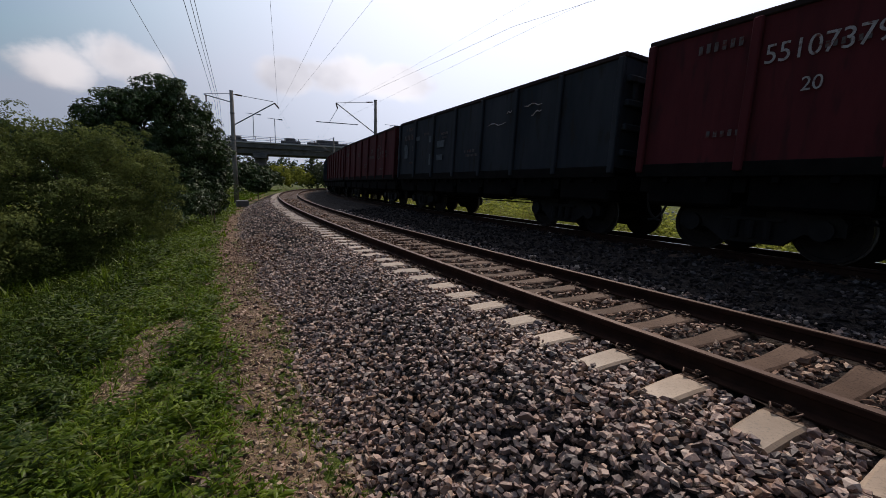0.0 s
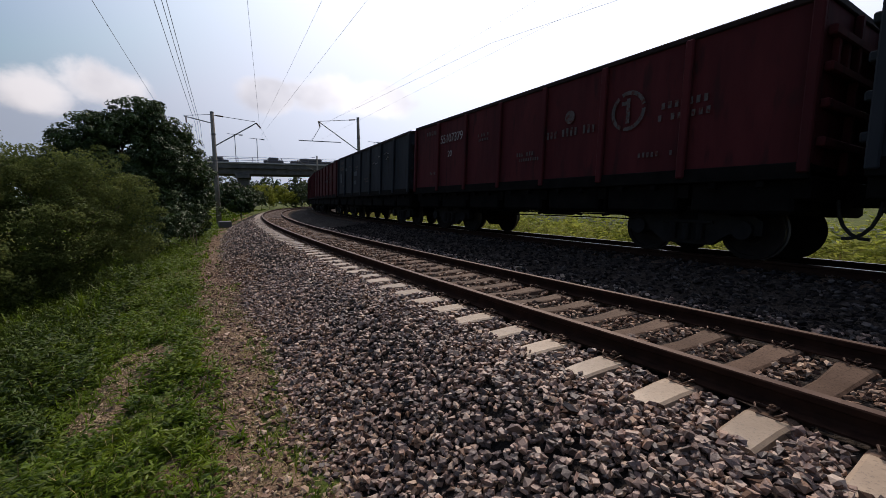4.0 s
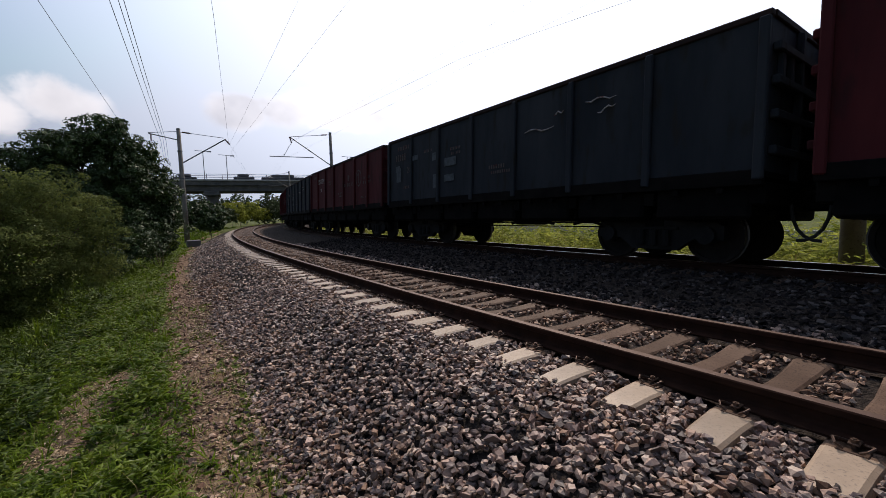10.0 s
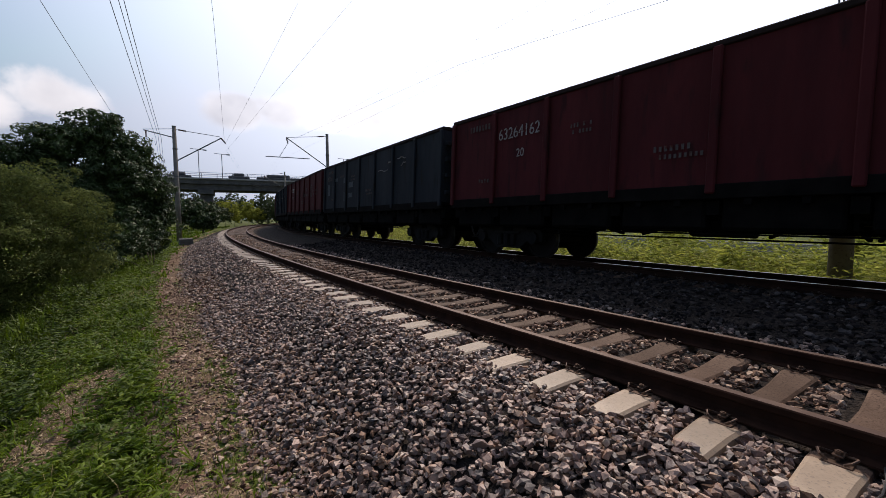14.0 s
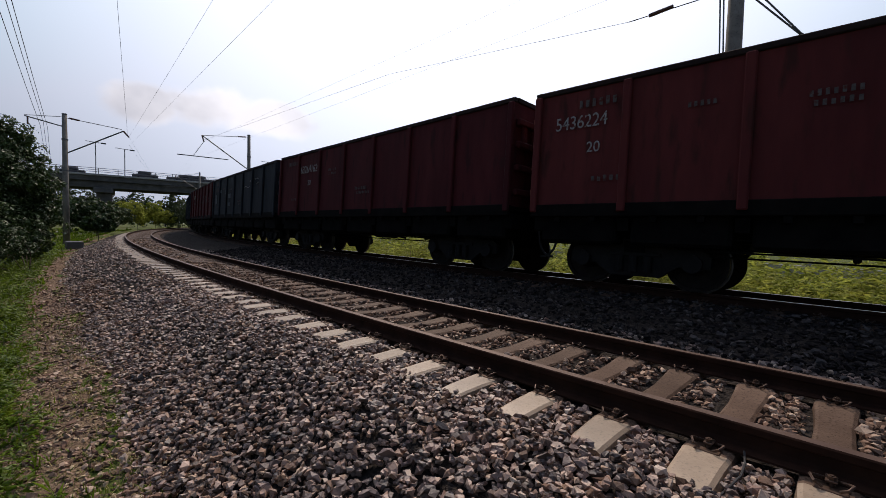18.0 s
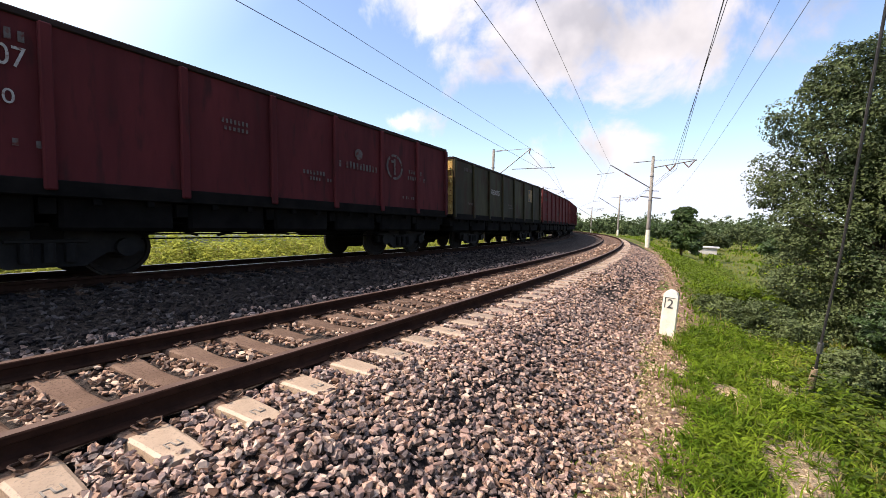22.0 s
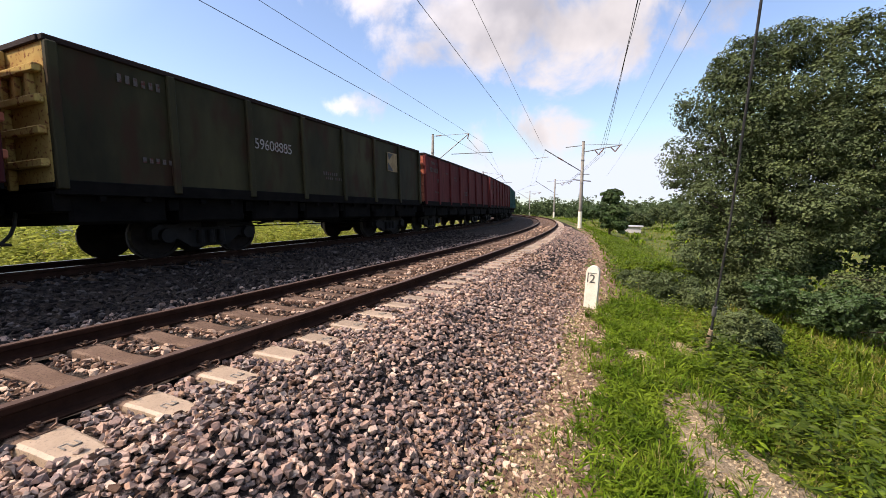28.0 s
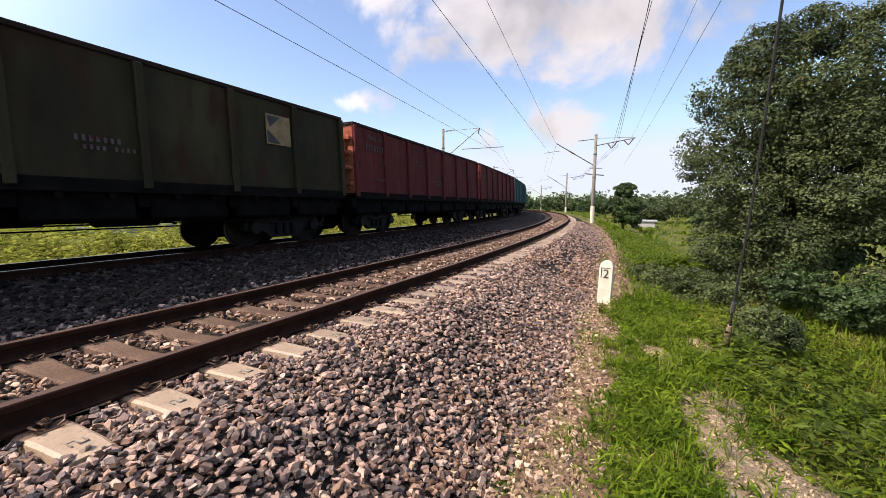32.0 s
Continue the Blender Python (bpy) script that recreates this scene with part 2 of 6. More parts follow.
M_EARTH = surface("soil_and_turf", (0.045, 0.068, 0.014), (0.095, 0.11, 0.025), 0.7, 0.97, bump=0.8, fine=14, c3=(0.128, 0.092, 0.056), spots=0.35, dist=0.06, gloss=0.06)
M_DIRT = surface("bare_dirt", (0.14, 0.09, 0.056), (0.25, 0.17, 0.11), 8, 0.97, bump=1.0, fine=45, c3=(0.1, 0.066, 0.042), spots=0.5, dist=0.03, gloss=0.05)
M_CLOD = surface("sandy_clods", (0.85, 0.84, 0.84), (1.1, 1.06, 1.02), 2.0, 0.95, bump=0.3, fine=90, island=0.2, dist=0.008, gloss=0.05, palette=SANDS)
M_SAND = surface("trodden_sandy_soil", (0.2, 0.15, 0.095), (0.31, 0.24, 0.16), 6, 0.97, bump=1.0, fine=45, c3=(0.13, 0.092, 0.056), spots=0.45, dist=0.03, gloss=0.05)
M_GRASS = surface("grass_blades", (0.042, 0.086, 0.005), (0.15, 0.21, 0.017), 3.0, 0.5, bump=0, island=0.35, leaf=0.34, sheen=0.05)
M_YGRASS = surface("yellowing_grass", (0.14, 0.15, 0.03), (0.26, 0.235, 0.065), 3.5, 0.65, bump=0, island=0.3, leaf=0.32)
M_DRYGRASS = surface("dry_grass", (0.25, 0.20, 0.08), (0.34, 0.27, 0.13), 0.8, 0.7, bump=0, island=0.4, leaf=0.15)
M_WEED = surface("broad_weed_leaves", (0.04, 0.076, 0.005), (0.13, 0.175, 0.013), 2.5, 0.42, bump=0, island=0.38, leaf=0.32, sheen=0.12)
# dark green leaves; near the bushes the colour also holds their shade
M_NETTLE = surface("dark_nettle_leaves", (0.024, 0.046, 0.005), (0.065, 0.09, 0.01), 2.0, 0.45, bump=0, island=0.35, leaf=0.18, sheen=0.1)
# brighter than the other weeds: sunlight is put into the leaf colour
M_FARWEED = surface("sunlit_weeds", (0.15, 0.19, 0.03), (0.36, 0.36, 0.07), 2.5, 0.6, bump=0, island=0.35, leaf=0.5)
M_LEAF = surface("tree_leaves", (0.024, 0.048, 0.013), (0.05, 0.085, 0.021), 0.5, 0.5, bump=0, island=0.25, leaf=0.15, sheen=0.3)
M_LEAF_B = surface("grey_green_leaves", (0.026, 0.042, 0.015), (0.09, 0.115, 0.04), 1.0, 0.55, bump=0, island=0.35, leaf=0.16, sheen=0.2)
M_LEAF_C = surface("bush_leaves", (0.06, 0.082, 0.022), (0.155, 0.18, 0.052), 1.1, 0.6, bump=0, island=0.22, leaf=0.4)
M_BARK = surface("bark", (0.06, 0.045, 0.03), (0.12, 0.09, 0.065), 6, 0.95, bump=0.8, fine=30, dist=0.03)
M_CONC = surface("grey_concrete", (0.30, 0.29, 0.27), (0.42, 0.40, 0.37), 1.5, 0.9, bump=0.3, fine=30, c3=(0.2, 0.19, 0.18), spots=0.2, dist=0.01)
M_POLE = surface("old_pole_concrete", (0.15, 0.135, 0.115), (0.235, 0.215, 0.185), 2.5, 0.92, bump=0.3, fine=30, c3=(0.1, 0.09, 0.08), spots=0.25, dist=0.01, gloss=0.06)
M_CONC_DARK = surface("stained_concrete", (0.075, 0.072, 0.068), (0.13, 0.124, 0.117), 1.0, 0.95, bump=0.3, fine=20, dist=0.01)
M_WHITE = surface("cream_white_paint", (0.55, 0.5, 0.39), (0.68, 0.63, 0.51), 7, 0.75, bump=0.2, fine=50, c3=(0.36, 0.31, 0.23), spots=0.18, dist=0.003, gloss=0.1)
M_BLACKPAINT = surface("black_paint", (0.03, 0.03, 0.03), (0.05, 0.05, 0.05), 8, 0.6, bump=0.05)
M_STEEL = surface("dark_galvanised_steel", (0.10, 0.10, 0.10), (0.17, 0.165, 0.16), 4, 0.55, 0.6, bump=0.1, fine=60, dist=0.002)
M_WIRE = surface("weathered_copper_wire", (0.05, 0.045, 0.045), (0.09, 0.08, 0.075), 4, 0.5, 0.5, bump=0)
M_INSUL = surface("brown_porcelain", (0.09, 0.04, 0.025), (0.13, 0.06, 0.04), 8, 0.25, bump=0)
M_CABLE = surface("black_rubber", (0.02, 0.02, 0.02), (0.04, 0.038, 0.036), 10, 0.6, bump=0.1)
# blacker than soot alone: shade under the wagons is put into the colour
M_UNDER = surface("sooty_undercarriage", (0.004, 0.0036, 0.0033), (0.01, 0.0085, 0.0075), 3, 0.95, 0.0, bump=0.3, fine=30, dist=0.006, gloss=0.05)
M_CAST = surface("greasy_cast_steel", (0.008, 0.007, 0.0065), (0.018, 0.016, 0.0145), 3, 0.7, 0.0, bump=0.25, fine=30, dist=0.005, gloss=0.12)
M_RIM = surface("grimy_top_rail", (0.016, 0.010, 0.009), (0.03, 0.018, 0.015), 2, 0.8, bump=0.2, fine=20, dist=0.006, gloss=0.1)
M_BUFF = surface("bare_buff_primer", (0.22, 0.15, 0.08), (0.3, 0.215, 0.12), 4, 0.85, bump=0.1, fine=14, c3=(0.2, 0.13, 0.07), spots=0.3, gloss=0.06)
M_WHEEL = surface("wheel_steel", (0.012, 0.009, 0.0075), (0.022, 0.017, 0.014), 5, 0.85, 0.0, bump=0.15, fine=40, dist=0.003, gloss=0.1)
M_TREAD = surface("worn_wheel_tread", (0.06, 0.055, 0.05), (0.1, 0.09, 0.08), 5, 0.5, 0.6, bump=0)
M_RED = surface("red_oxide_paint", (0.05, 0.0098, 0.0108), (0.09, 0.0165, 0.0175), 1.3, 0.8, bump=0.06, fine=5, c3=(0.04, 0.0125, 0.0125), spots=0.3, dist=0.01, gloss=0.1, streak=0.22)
M_RED_B = surface("faded_red_oxide_paint", (0.07, 0.0145, 0.0145), (0.125, 0.026, 0.0235), 1.1, 0.8, bump=0.06, fine=5, c3=(0.055, 0.018, 0.015), spots=0.35, dist=0.01, gloss=0.1, streak=0.22)
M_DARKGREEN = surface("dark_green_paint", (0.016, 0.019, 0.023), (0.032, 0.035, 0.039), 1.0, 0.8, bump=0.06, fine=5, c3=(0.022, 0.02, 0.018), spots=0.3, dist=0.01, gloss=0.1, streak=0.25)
M_OLIVE = surface("worn_olive_paint", (0.017, 0.0145, 0.007), (0.046, 0.04, 0.0175), 0.8, 0.75, bump=0.1, fine=2.2, c3=(0.034, 0.0165, 0.009), spots=0.45, dist=0.008, gloss=0.14, streak=0.35)
M_TEAL = surface("teal_paint", (0.0385, 0.0935, 0.0825), (0.055, 0.121, 0.11), 0.9, 0.85, bump=0.12, fine=16, c3=(0.055, 0.0495, 0.0385), spots=0.2, dist=0.006, gloss=0.06)
# end wall paints, brighter than the sides: sunlight is put into the colour
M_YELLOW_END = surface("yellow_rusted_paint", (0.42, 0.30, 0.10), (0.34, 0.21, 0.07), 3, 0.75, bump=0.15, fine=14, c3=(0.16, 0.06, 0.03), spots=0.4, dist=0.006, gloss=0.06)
M_RED_END_SUN = surface("orange_red_end_paint", (0.42, 0.14, 0.08), (0.3, 0.085, 0.055), 2, 0.85, bump=0.12, fine=8, c3=(0.16, 0.06, 0.035), spots=0.3, dist=0.006, gloss=0.06)
M_STENCIL = surface("worn_white_stencil", (0.24, 0.215, 0.2), (0.36, 0.335, 0.32), 9, 0.85, bump=0, c3=(0.13, 0.045, 0.034), spots=0.45, fine=14, gloss=0.05)
M_FADED = surface("faded_stencil", (0.072, 0.06, 0.056), (0.115, 0.1, 0.095), 9, 0.85, bump=0, c3=(0.09, 0.03, 0.024), spots=0.6, fine=14, gloss=0.05)
M_PATCH = surface("pale_blue_patch", (0.035, 0.043, 0.047), (0.07, 0.082, 0.087), 7, 0.7, bump=0)
M_ASPHALT = surface("asphalt", (0.045, 0.045, 0.045), (0.065, 0.065, 0.063), 3, 0.9, bump=0.2, fine=60)
M_FAR = surface("distant_foliage", (0.04, 0.062, 0.027), (0.085, 0.115, 0.05), 0.2, 0.8, bump=0, island=0.4, leaf=0.15)
M_ROOF = surface("grey_roof_sheet", (0.3, 0.3, 0.3), (0.42, 0.42, 0.41), 1, 0.6, bump=0.1)
M_CARPAINT = surface("dark_car_paint", (0.05, 0.05, 0.06), (0.07, 0.07, 0.08), 2, 0.3, bump=0)

# ---- geometry helpers ----
R, X0, CANT, GAUGE, TRACK2 = 220.0, 2.805, 0.0514, 1.59, 5.3 + 1.59 / 2
CX = X0 + R


def place(s, off, z=0.0):
    """A point by its length along the near rail and its distance beyond it."""
    a = s / R
    return Vector((CX - (R - off) * math.cos(a), (R - off) * math.sin(a), z))


def along(s, off, z=0.0, tilt=0.0):
    """A pose on the curve: local y along the track, local x away from the near side."""
    p = place(s, off, z)
    return pose(p.x, p.y, p.z, 0, tilt, -math.degrees(s / R))


def offset_of(x, y):
    return R - np.hypot(x - CX, y)


def part(name, bm, material, parent=None, label="", smooth=False, kind=""):
    if isinstance(bm, bmesh.types.BMesh):
        me = bpy.data.meshes.new(name)
        bm.to_mesh(me)
        bm.free()
    else:
        me = bm
    if material and not me.materials:
        for m in (material if isinstance(material, (list, tuple)) else [material]):
            me.materials.append(m)
    if smooth:
        me.shade_smooth()
    ob = new(name, me)
    ob.parent = parent
    if label or kind:
        tagged(ob, label=label, kind=kind)
    return ob


def thing(name, label, category, group="", m=None):
    ob = tagged(new(name), label, category, group)
    if m is not None:
        ob.matrix_basis = m
    return ob


def box(bm, lo, hi, bevel=0.0, m=None, mat=0):
    lo, hi = Vector(lo), Vector(hi)
    c, d = (lo + hi) / 2, hi - lo
    r = bmesh.ops.create_cube(bm, size=1.0, matrix=Matrix.Translation(c) @ Matrix.Diagonal((*d, 1)))
    vs = r["verts"]
    if m is not None:
        bmesh.ops.transform(bm, matrix=m, verts=vs)
    fs = {f for v in vs for f in v.link_faces}
    for f in fs:
        f.material_index = mat
    if bevel:
        bmesh.ops.bevel(bm, geom=list({e for v in vs for e in v.link_edges}), offset=bevel, segments=1, affect="EDGES")
    return bm


def boxes(*args, bevel=0.0):
    bm = bmesh.new()
    for lo, hi in args:
        box(bm, lo, hi, bevel)
    return bm


def rod(bm, a, b, r1, r2=None, n=10, mat=0):
    a, b = Vector(a), Vector(b)
    d = b - a
    m = Matrix.Translation((a + b) / 2) @ d.to_track_quat("Z", "Y").to_matrix().to_4x4()
    r = bmesh.ops.create_cone(bm, cap_ends=True, segments=n, radius1=r1, radius2=r1 if r2 is None else r2, depth=d.length, matrix=m)
    for v in r["verts"]:
        for f in v.link_faces:
            f.material_index = mat
    return bm


def rods(*segs, n=8):
    bm = bmesh.new()
    for a, b, r in segs:
        rod(bm, a, b, r, n=n)
    return bm


def tube(points, radius, n=6):
    """A thin tube through points, as a mesh."""
    pts = [Vector(p) for p in points]
    bm = bmesh.new()
    rings = []
    for i, p in enumerate(pts):
        d = (pts[min(i + 1, len(pts) - 1)] - pts[max(i - 1, 0)]).normalized()
        side = d.cross(Vector((0, 0, 1)))
        side = side.normalized() if side.length > 1e-4 else Vector((1, 0, 0))
        up = side.cross(d)
        r = radius[i] if isinstance(radius, (list, tuple)) else radius
        rings.append([bm.verts.new(p + r * (math.cos(2 * math.pi * k / n) * side + math.sin(2 * math.pi * k / n) * up)) for k in range(n)])
    for a, b in zip(rings, rings[1:]):
        for k in range(n):
            bm.faces.new((a[k], a[(k + 1) % n], b[(k + 1) % n], b[k]))
    bm.faces.new(rings[0][::-1])
    bm.faces.new(rings[-1])
    return bm


def sweep(profile, ss, off, z, mat_of=None, cant=0.0):
    """A profile (x away from the near side, z up) carried along the curve."""
    bm = bmesh.new()
    rings = []
    for s in ss:
        rings.append([bm.verts.new(place(s, off + x, z + h - cant * x)) for x, h in profile])
    n = len(profile)
    for a, b in zip(rings, rings[1:]):
        for k in range(n):
            f = bm.faces.new((a[k], a[(k + 1) % n], b[(k + 1) % n], b[k]))
            if mat_of:
                f.material_index = mat_of(k)
    bm.faces.new(rings[0][::-1])
    bm.faces.new(rings[-1])
    bmesh.ops.recalc_face_normals(bm, faces=bm.faces)
    return bm


def raw_mesh(name, verts, faces):
    """A mesh from arrays: verts (n, 3), faces (m, k)."""
    me = bpy.data.meshes.new(name)
    k = faces.shape[1]
    me.vertices.add(len(verts))
    me.vertices.foreach_set("co", np.ascontiguousarray(verts, dtype=np.float32).ravel())
    me.loops.add(faces.size)
    me.loops.foreach_set("vertex_index", np.ascontiguousarray(faces, dtype=np.int32).ravel())
    me.polygons.add(len(faces))
    me.polygons.foreach_set("loop_start", np.arange(0, faces.size, k, dtype=np.int32))
    me.update(calc_edges=True)
    me.shade_flat()
    return me


rng = np.random.default_rng(7)


def turns(n, flat=False, tilt=0.0):
    """Random turns as matrices (n, 3, 3)."""
    a = rng.uniform(0, 2 * np.pi, n)
    ca, sa, o = np.cos(a), np.sin(a), np.zeros(n)
    rz = np.stack([np.stack([ca, -sa, o], -1), np.stack([sa, ca, o], -1), np.stack([o, o, o + 1], -1)], 1)
    if flat:
        return rz
    b = rng.normal(0, tilt, n) if tilt else rng.uniform(0, 2 * np.pi, n)
    cb, sb = np.cos(b), np.sin(b)
    rx = np.stack([np.stack([o + 1, o, o], -1), np.stack([o, cb, -sb], -1), np.stack([o, sb, cb], -1)], 1)
    return rz @ rx


def stones(name, spots, size, material, label):
    """Crushed stones as one mesh; spots (n, 3), size (n,)."""
    low = [(math.cos(math.pi * k / 2), math.sin(math.pi * k / 2), -0.62) for k in range(4)]
    top = [(0.86 * math.cos(math.pi * (k + 0.5) / 2), 0.86 * math.sin(math.pi * (k + 0.5) / 2), 0.62) for k in range(4)]
    base = np.array(low + top)
    tri = np.array([[k, (k + 1) % 4, 4 + k] for k in range(4)] + [[4 + k, (k + 1) % 4, 4 + (k + 1) % 4] for k in range(4)] + [[4, 5, 6], [4, 6, 7], [0, 3, 2], [0, 2, 1]])
    n = len(spots)
    if n == 0:
        return
    lump = 1.08 * (1 + rng.uniform(-0.3, 0.3, (n, len(base), 3)))
    shape = rng.uniform([0.85, 0.6, 0.36], [1.5, 1.05, 0.8], (n, 3))[:, None]
    v = np.einsum("nij,nkj->nki", turns(n, tilt=0.9), (base[None] * lump + rng.normal(0, 0.16, (n, len(base), 3))) * shape) * size[:, None, None] + spots[:, None]
    f = tri[None] + (np.arange(n) * len(base))[:, None, None]
    me = raw_mesh(name, v.reshape(-1, 3), f.reshape(-1, 3))
    return part(name, me, material, None, label, kind="stuff")


def blades(name, roots, height, width, material, label, lean=0.5, parent=None):
    """Grass blades: two-segment tapering strips."""
    n = len(roots)
    a, t = rng.uniform(0, 2 * np.pi, n), rng.uniform(0.1, lean, n)
    d = np.stack([np.cos(a), np.sin(a), 0 * a], -1)
    w = np.stack([-np.sin(a), np.cos(a), 0 * a], -1) * width[:, None] / 2
    up = np.array([0, 0, 1.0])
    h = height[:, None]
    mid = roots + up * h * 0.55 + d * h * t[:, None] * 0.35
    tip = roots + up * h * (1 - 0.25 * t[:, None]) + d * h * t[:, None]
    v = np.stack([roots - w, roots + w, mid + w * 0.85, mid - w * 0.85, tip], 1)
    f = np.array([[0, 1, 2], [0, 2, 3], [3, 2, 4]])[None] + (np.arange(n) * 5)[:, None, None]
    me = raw_mesh(name, v.reshape(-1, 3), f.reshape(-1, 3))
    return part(name, me, material, parent, label, kind="" if parent else "stuff")


def leaf_mesh(name, spots, size, long=1.9, wide=0.34, facing=None):
    """Pointed, slightly folded leaves; facing gives the way (n, 3) that each one's upper side looks."""
    base = np.array([[0, -long * 0.5, 0], [-wide, 0, 0.12], [0, long * 0.5, -0.1], [wide, 0, 0.12]])
    n = len(spots)
    if facing is None:
        m = turns(n)
    else:
        z = facing / np.maximum(np.linalg.norm(facing, axis=1), 1e-6)[:, None]
        x = np.cross(z, rng.normal(size=(n, 3)))
        x /= np.maximum(np.linalg.norm(x, axis=1), 1e-6)[:, None]
        m = np.stack([x, np.cross(z, x), z], -1)
    v = np.einsum("nij,kj->nki", m, base) * size[:, None, None] + spots[:, None]
    f = np.array([[0, 2, 1], [0, 3, 2]])[None] + (np.arange(n) * 4)[:, None, None]
    return raw_mesh(name, v.reshape(-1, 3), f.reshape(-1, 3))


def plants(name, roots, height, leaf, count, material, label, spread=0.5, long=3.0):
    """Leafy weeds: leaves set round an upright stalk, pointing out and drooping a little."""
    n = len(roots)
    r = np.repeat(roots, count, 0)
    h = np.repeat(height, count)
    k = n * count
    u = np.tile((np.arange(count) + 0.5) / count, n) * rng.uniform(0.85, 1.1, k)
    a = np.tile(np.arange(count) * 2.4, n) + np.repeat(rng.uniform(0, 6.28, n), count) + rng.normal(0, 0.3, k)
    lean = np.repeat(rng.normal(0, 0.2, (n, 2)), count, 0)
    size = np.repeat(rng.uniform(0.7, 1.3, n), count) * leaf * (1.15 - 0.55 * u) * rng.uniform(0.8, 1.2, k)
    rise = rng.uniform(-0.25, 0.75, k) * spread * 2
    out = np.stack([np.cos(a) * np.cos(rise), np.sin(a) * np.cos(rise), np.sin(rise)], -1)
    side = np.stack([-np.sin(a), np.cos(a), 0 * a], -1)
    up = np.cross(out, side)
    roll = rng.normal(0, 0.6, k)[:, None]
    side, up = side * np.cos(roll) + up * np.sin(roll), up * np.cos(roll) - side * np.sin(roll)
    p0 = r + np.stack([lean[:, 0] * h * u, lean[:, 1] * h * u, h * u], -1)
    L = (size * long)[:, None]
    w = size[:, None] * 0.5
    mid = p0 + out * L * 0.45 - up * L * 0.02
    tip = p0 + out * L - np.array([0, 0, 1.0]) * L * 0.22
    v = np.stack([p0, mid - side * w - up * w * 0.25, tip, mid + side * w - up * w * 0.25, mid], 1)
    f = np.array([[0, 1, 4], [0, 4, 3], [1, 2, 4], [4, 2, 3]])[None] + (np.arange(k) * 5)[:, None, None]
    return part(name, raw_mesh(name, v.reshape(-1, 3), f.reshape(-1, 3)), material, None, label, kind="stuff")


def ground_z(x, y):
    """Height of the land by the distance from the near rail."""
    o = offset_of(x, y)
    z = np.interp(o, [-400, -60, -14, -8, -5, -3.6, -2.6, -2.0, -1.5, 0, 7.5, 9.0, 10.5, 14, 40, 300],
                  [-2.0, -2.1, -2.0, -1.8, -1.4, -0.98, -0.8, -0.74, -0.78, -0.8, -0.8, -0.62, -0.45, -0.5, -0.4, -0.2])
    far = np.clip((np.hypot(x, y) - 30) / 60, 0, 1)
    return z + 0.05 * np.sin(1.7 * x + 0.6 * y) * np.sin(0.9 * y - 0.4 * x) + far * np.where(o < -3, 0.9, 0.2)


def bed_z(o):
    """Height of the ballast by the distance from the near rail."""
    return np.interp(o, [-2.45, -2.1, -1.05, -0.72, -0.54, -0.4, 0, 1.59, 2.4, 3.2, 4.2, 4.6, 5.3, 6.9, 7.6, 8.9],
                     [-0.86, -0.75, -0.23, -0.182, -0.176, -0.183, -0.185, -0.28, -0.31, -0.3, -0.2, -0.13, -0.13, -0.2, -0.26, -0.75])

# ---- the land ----
def build_ground():
    r = np.concatenate([[0], 0.6 * 1.07 ** np.arange(0, 122)])
    axis = np.concatenate([-r[:0:-1], r])
    axis = axis[np.abs(axis) < 2200]
    x, y = np.meshgrid(axis, axis, indexing="ij")
    z = ground_z(x, y)
    n = len(axis)
    i, j = np.meshgrid(np.arange(n - 1), np.arange(n - 1), indexing="ij")
    q = np.stack([i * n + j, (i + 1) * n + j, (i + 1) * n + j + 1, i * n + j + 1], -1).reshape(-1, 4)
    me = raw_mesh("ground", np.stack([x, y, z], -1).reshape(-1, 3), q)
    tagged(part("ground", me, M_EARTH, None, "uneven turf and soil falling away from the railway", smooth=True), kind="structure")
    # the ballast bed under both tracks
    ss = np.linspace(-130, 130, 521)
    oo = np.concatenate([np.linspace(-2.45, 0, 26), np.linspace(0.12, 8.9, 60)])
    S, O = np.meshgrid(ss, oo, indexing="ij")
    Z = bed_z(O) - 0.02 + rng.normal(0, 0.012, O.shape)
    a = S / R
    v = np.stack([CX - (R - O) * np.cos(a), (R - O) * np.sin(a), Z], -1).reshape(-1, 3)
    n = len(oo)
    i, j = np.meshgrid(np.arange(len(ss) - 1), np.arange(n - 1), indexing="ij")
    q = np.stack([i * n + j, i * n + j + 1, (i + 1) * n + j + 1, (i + 1) * n + j], -1).reshape(-1, 4)
    tagged(part("ballast_bed", raw_mesh("ballast_bed", v, q), M_GRAVEL, None, "bed of crushed granite ballast under two tracks"), kind="structure")


def strip(n, s0, s1, o0, o1, power=1.0):
    """Random places on the curve, thicker near the middle of the stretch."""
    u = rng.uniform(-1, 1, n)
    s = np.where(u < 0, -np.abs(u) ** power * abs(s0), np.abs(u) ** power * s1) if s0 < 0 < s1 else s0 + (s1 - s0) * rng.uniform(0, 1, n) ** power
    return s, rng.uniform(o0, o1, n)


def to_world(s, o, z):
    a = s / R
    return np.stack([CX - (R - o) * np.cos(a), (R - o) * np.sin(a), z], -1)


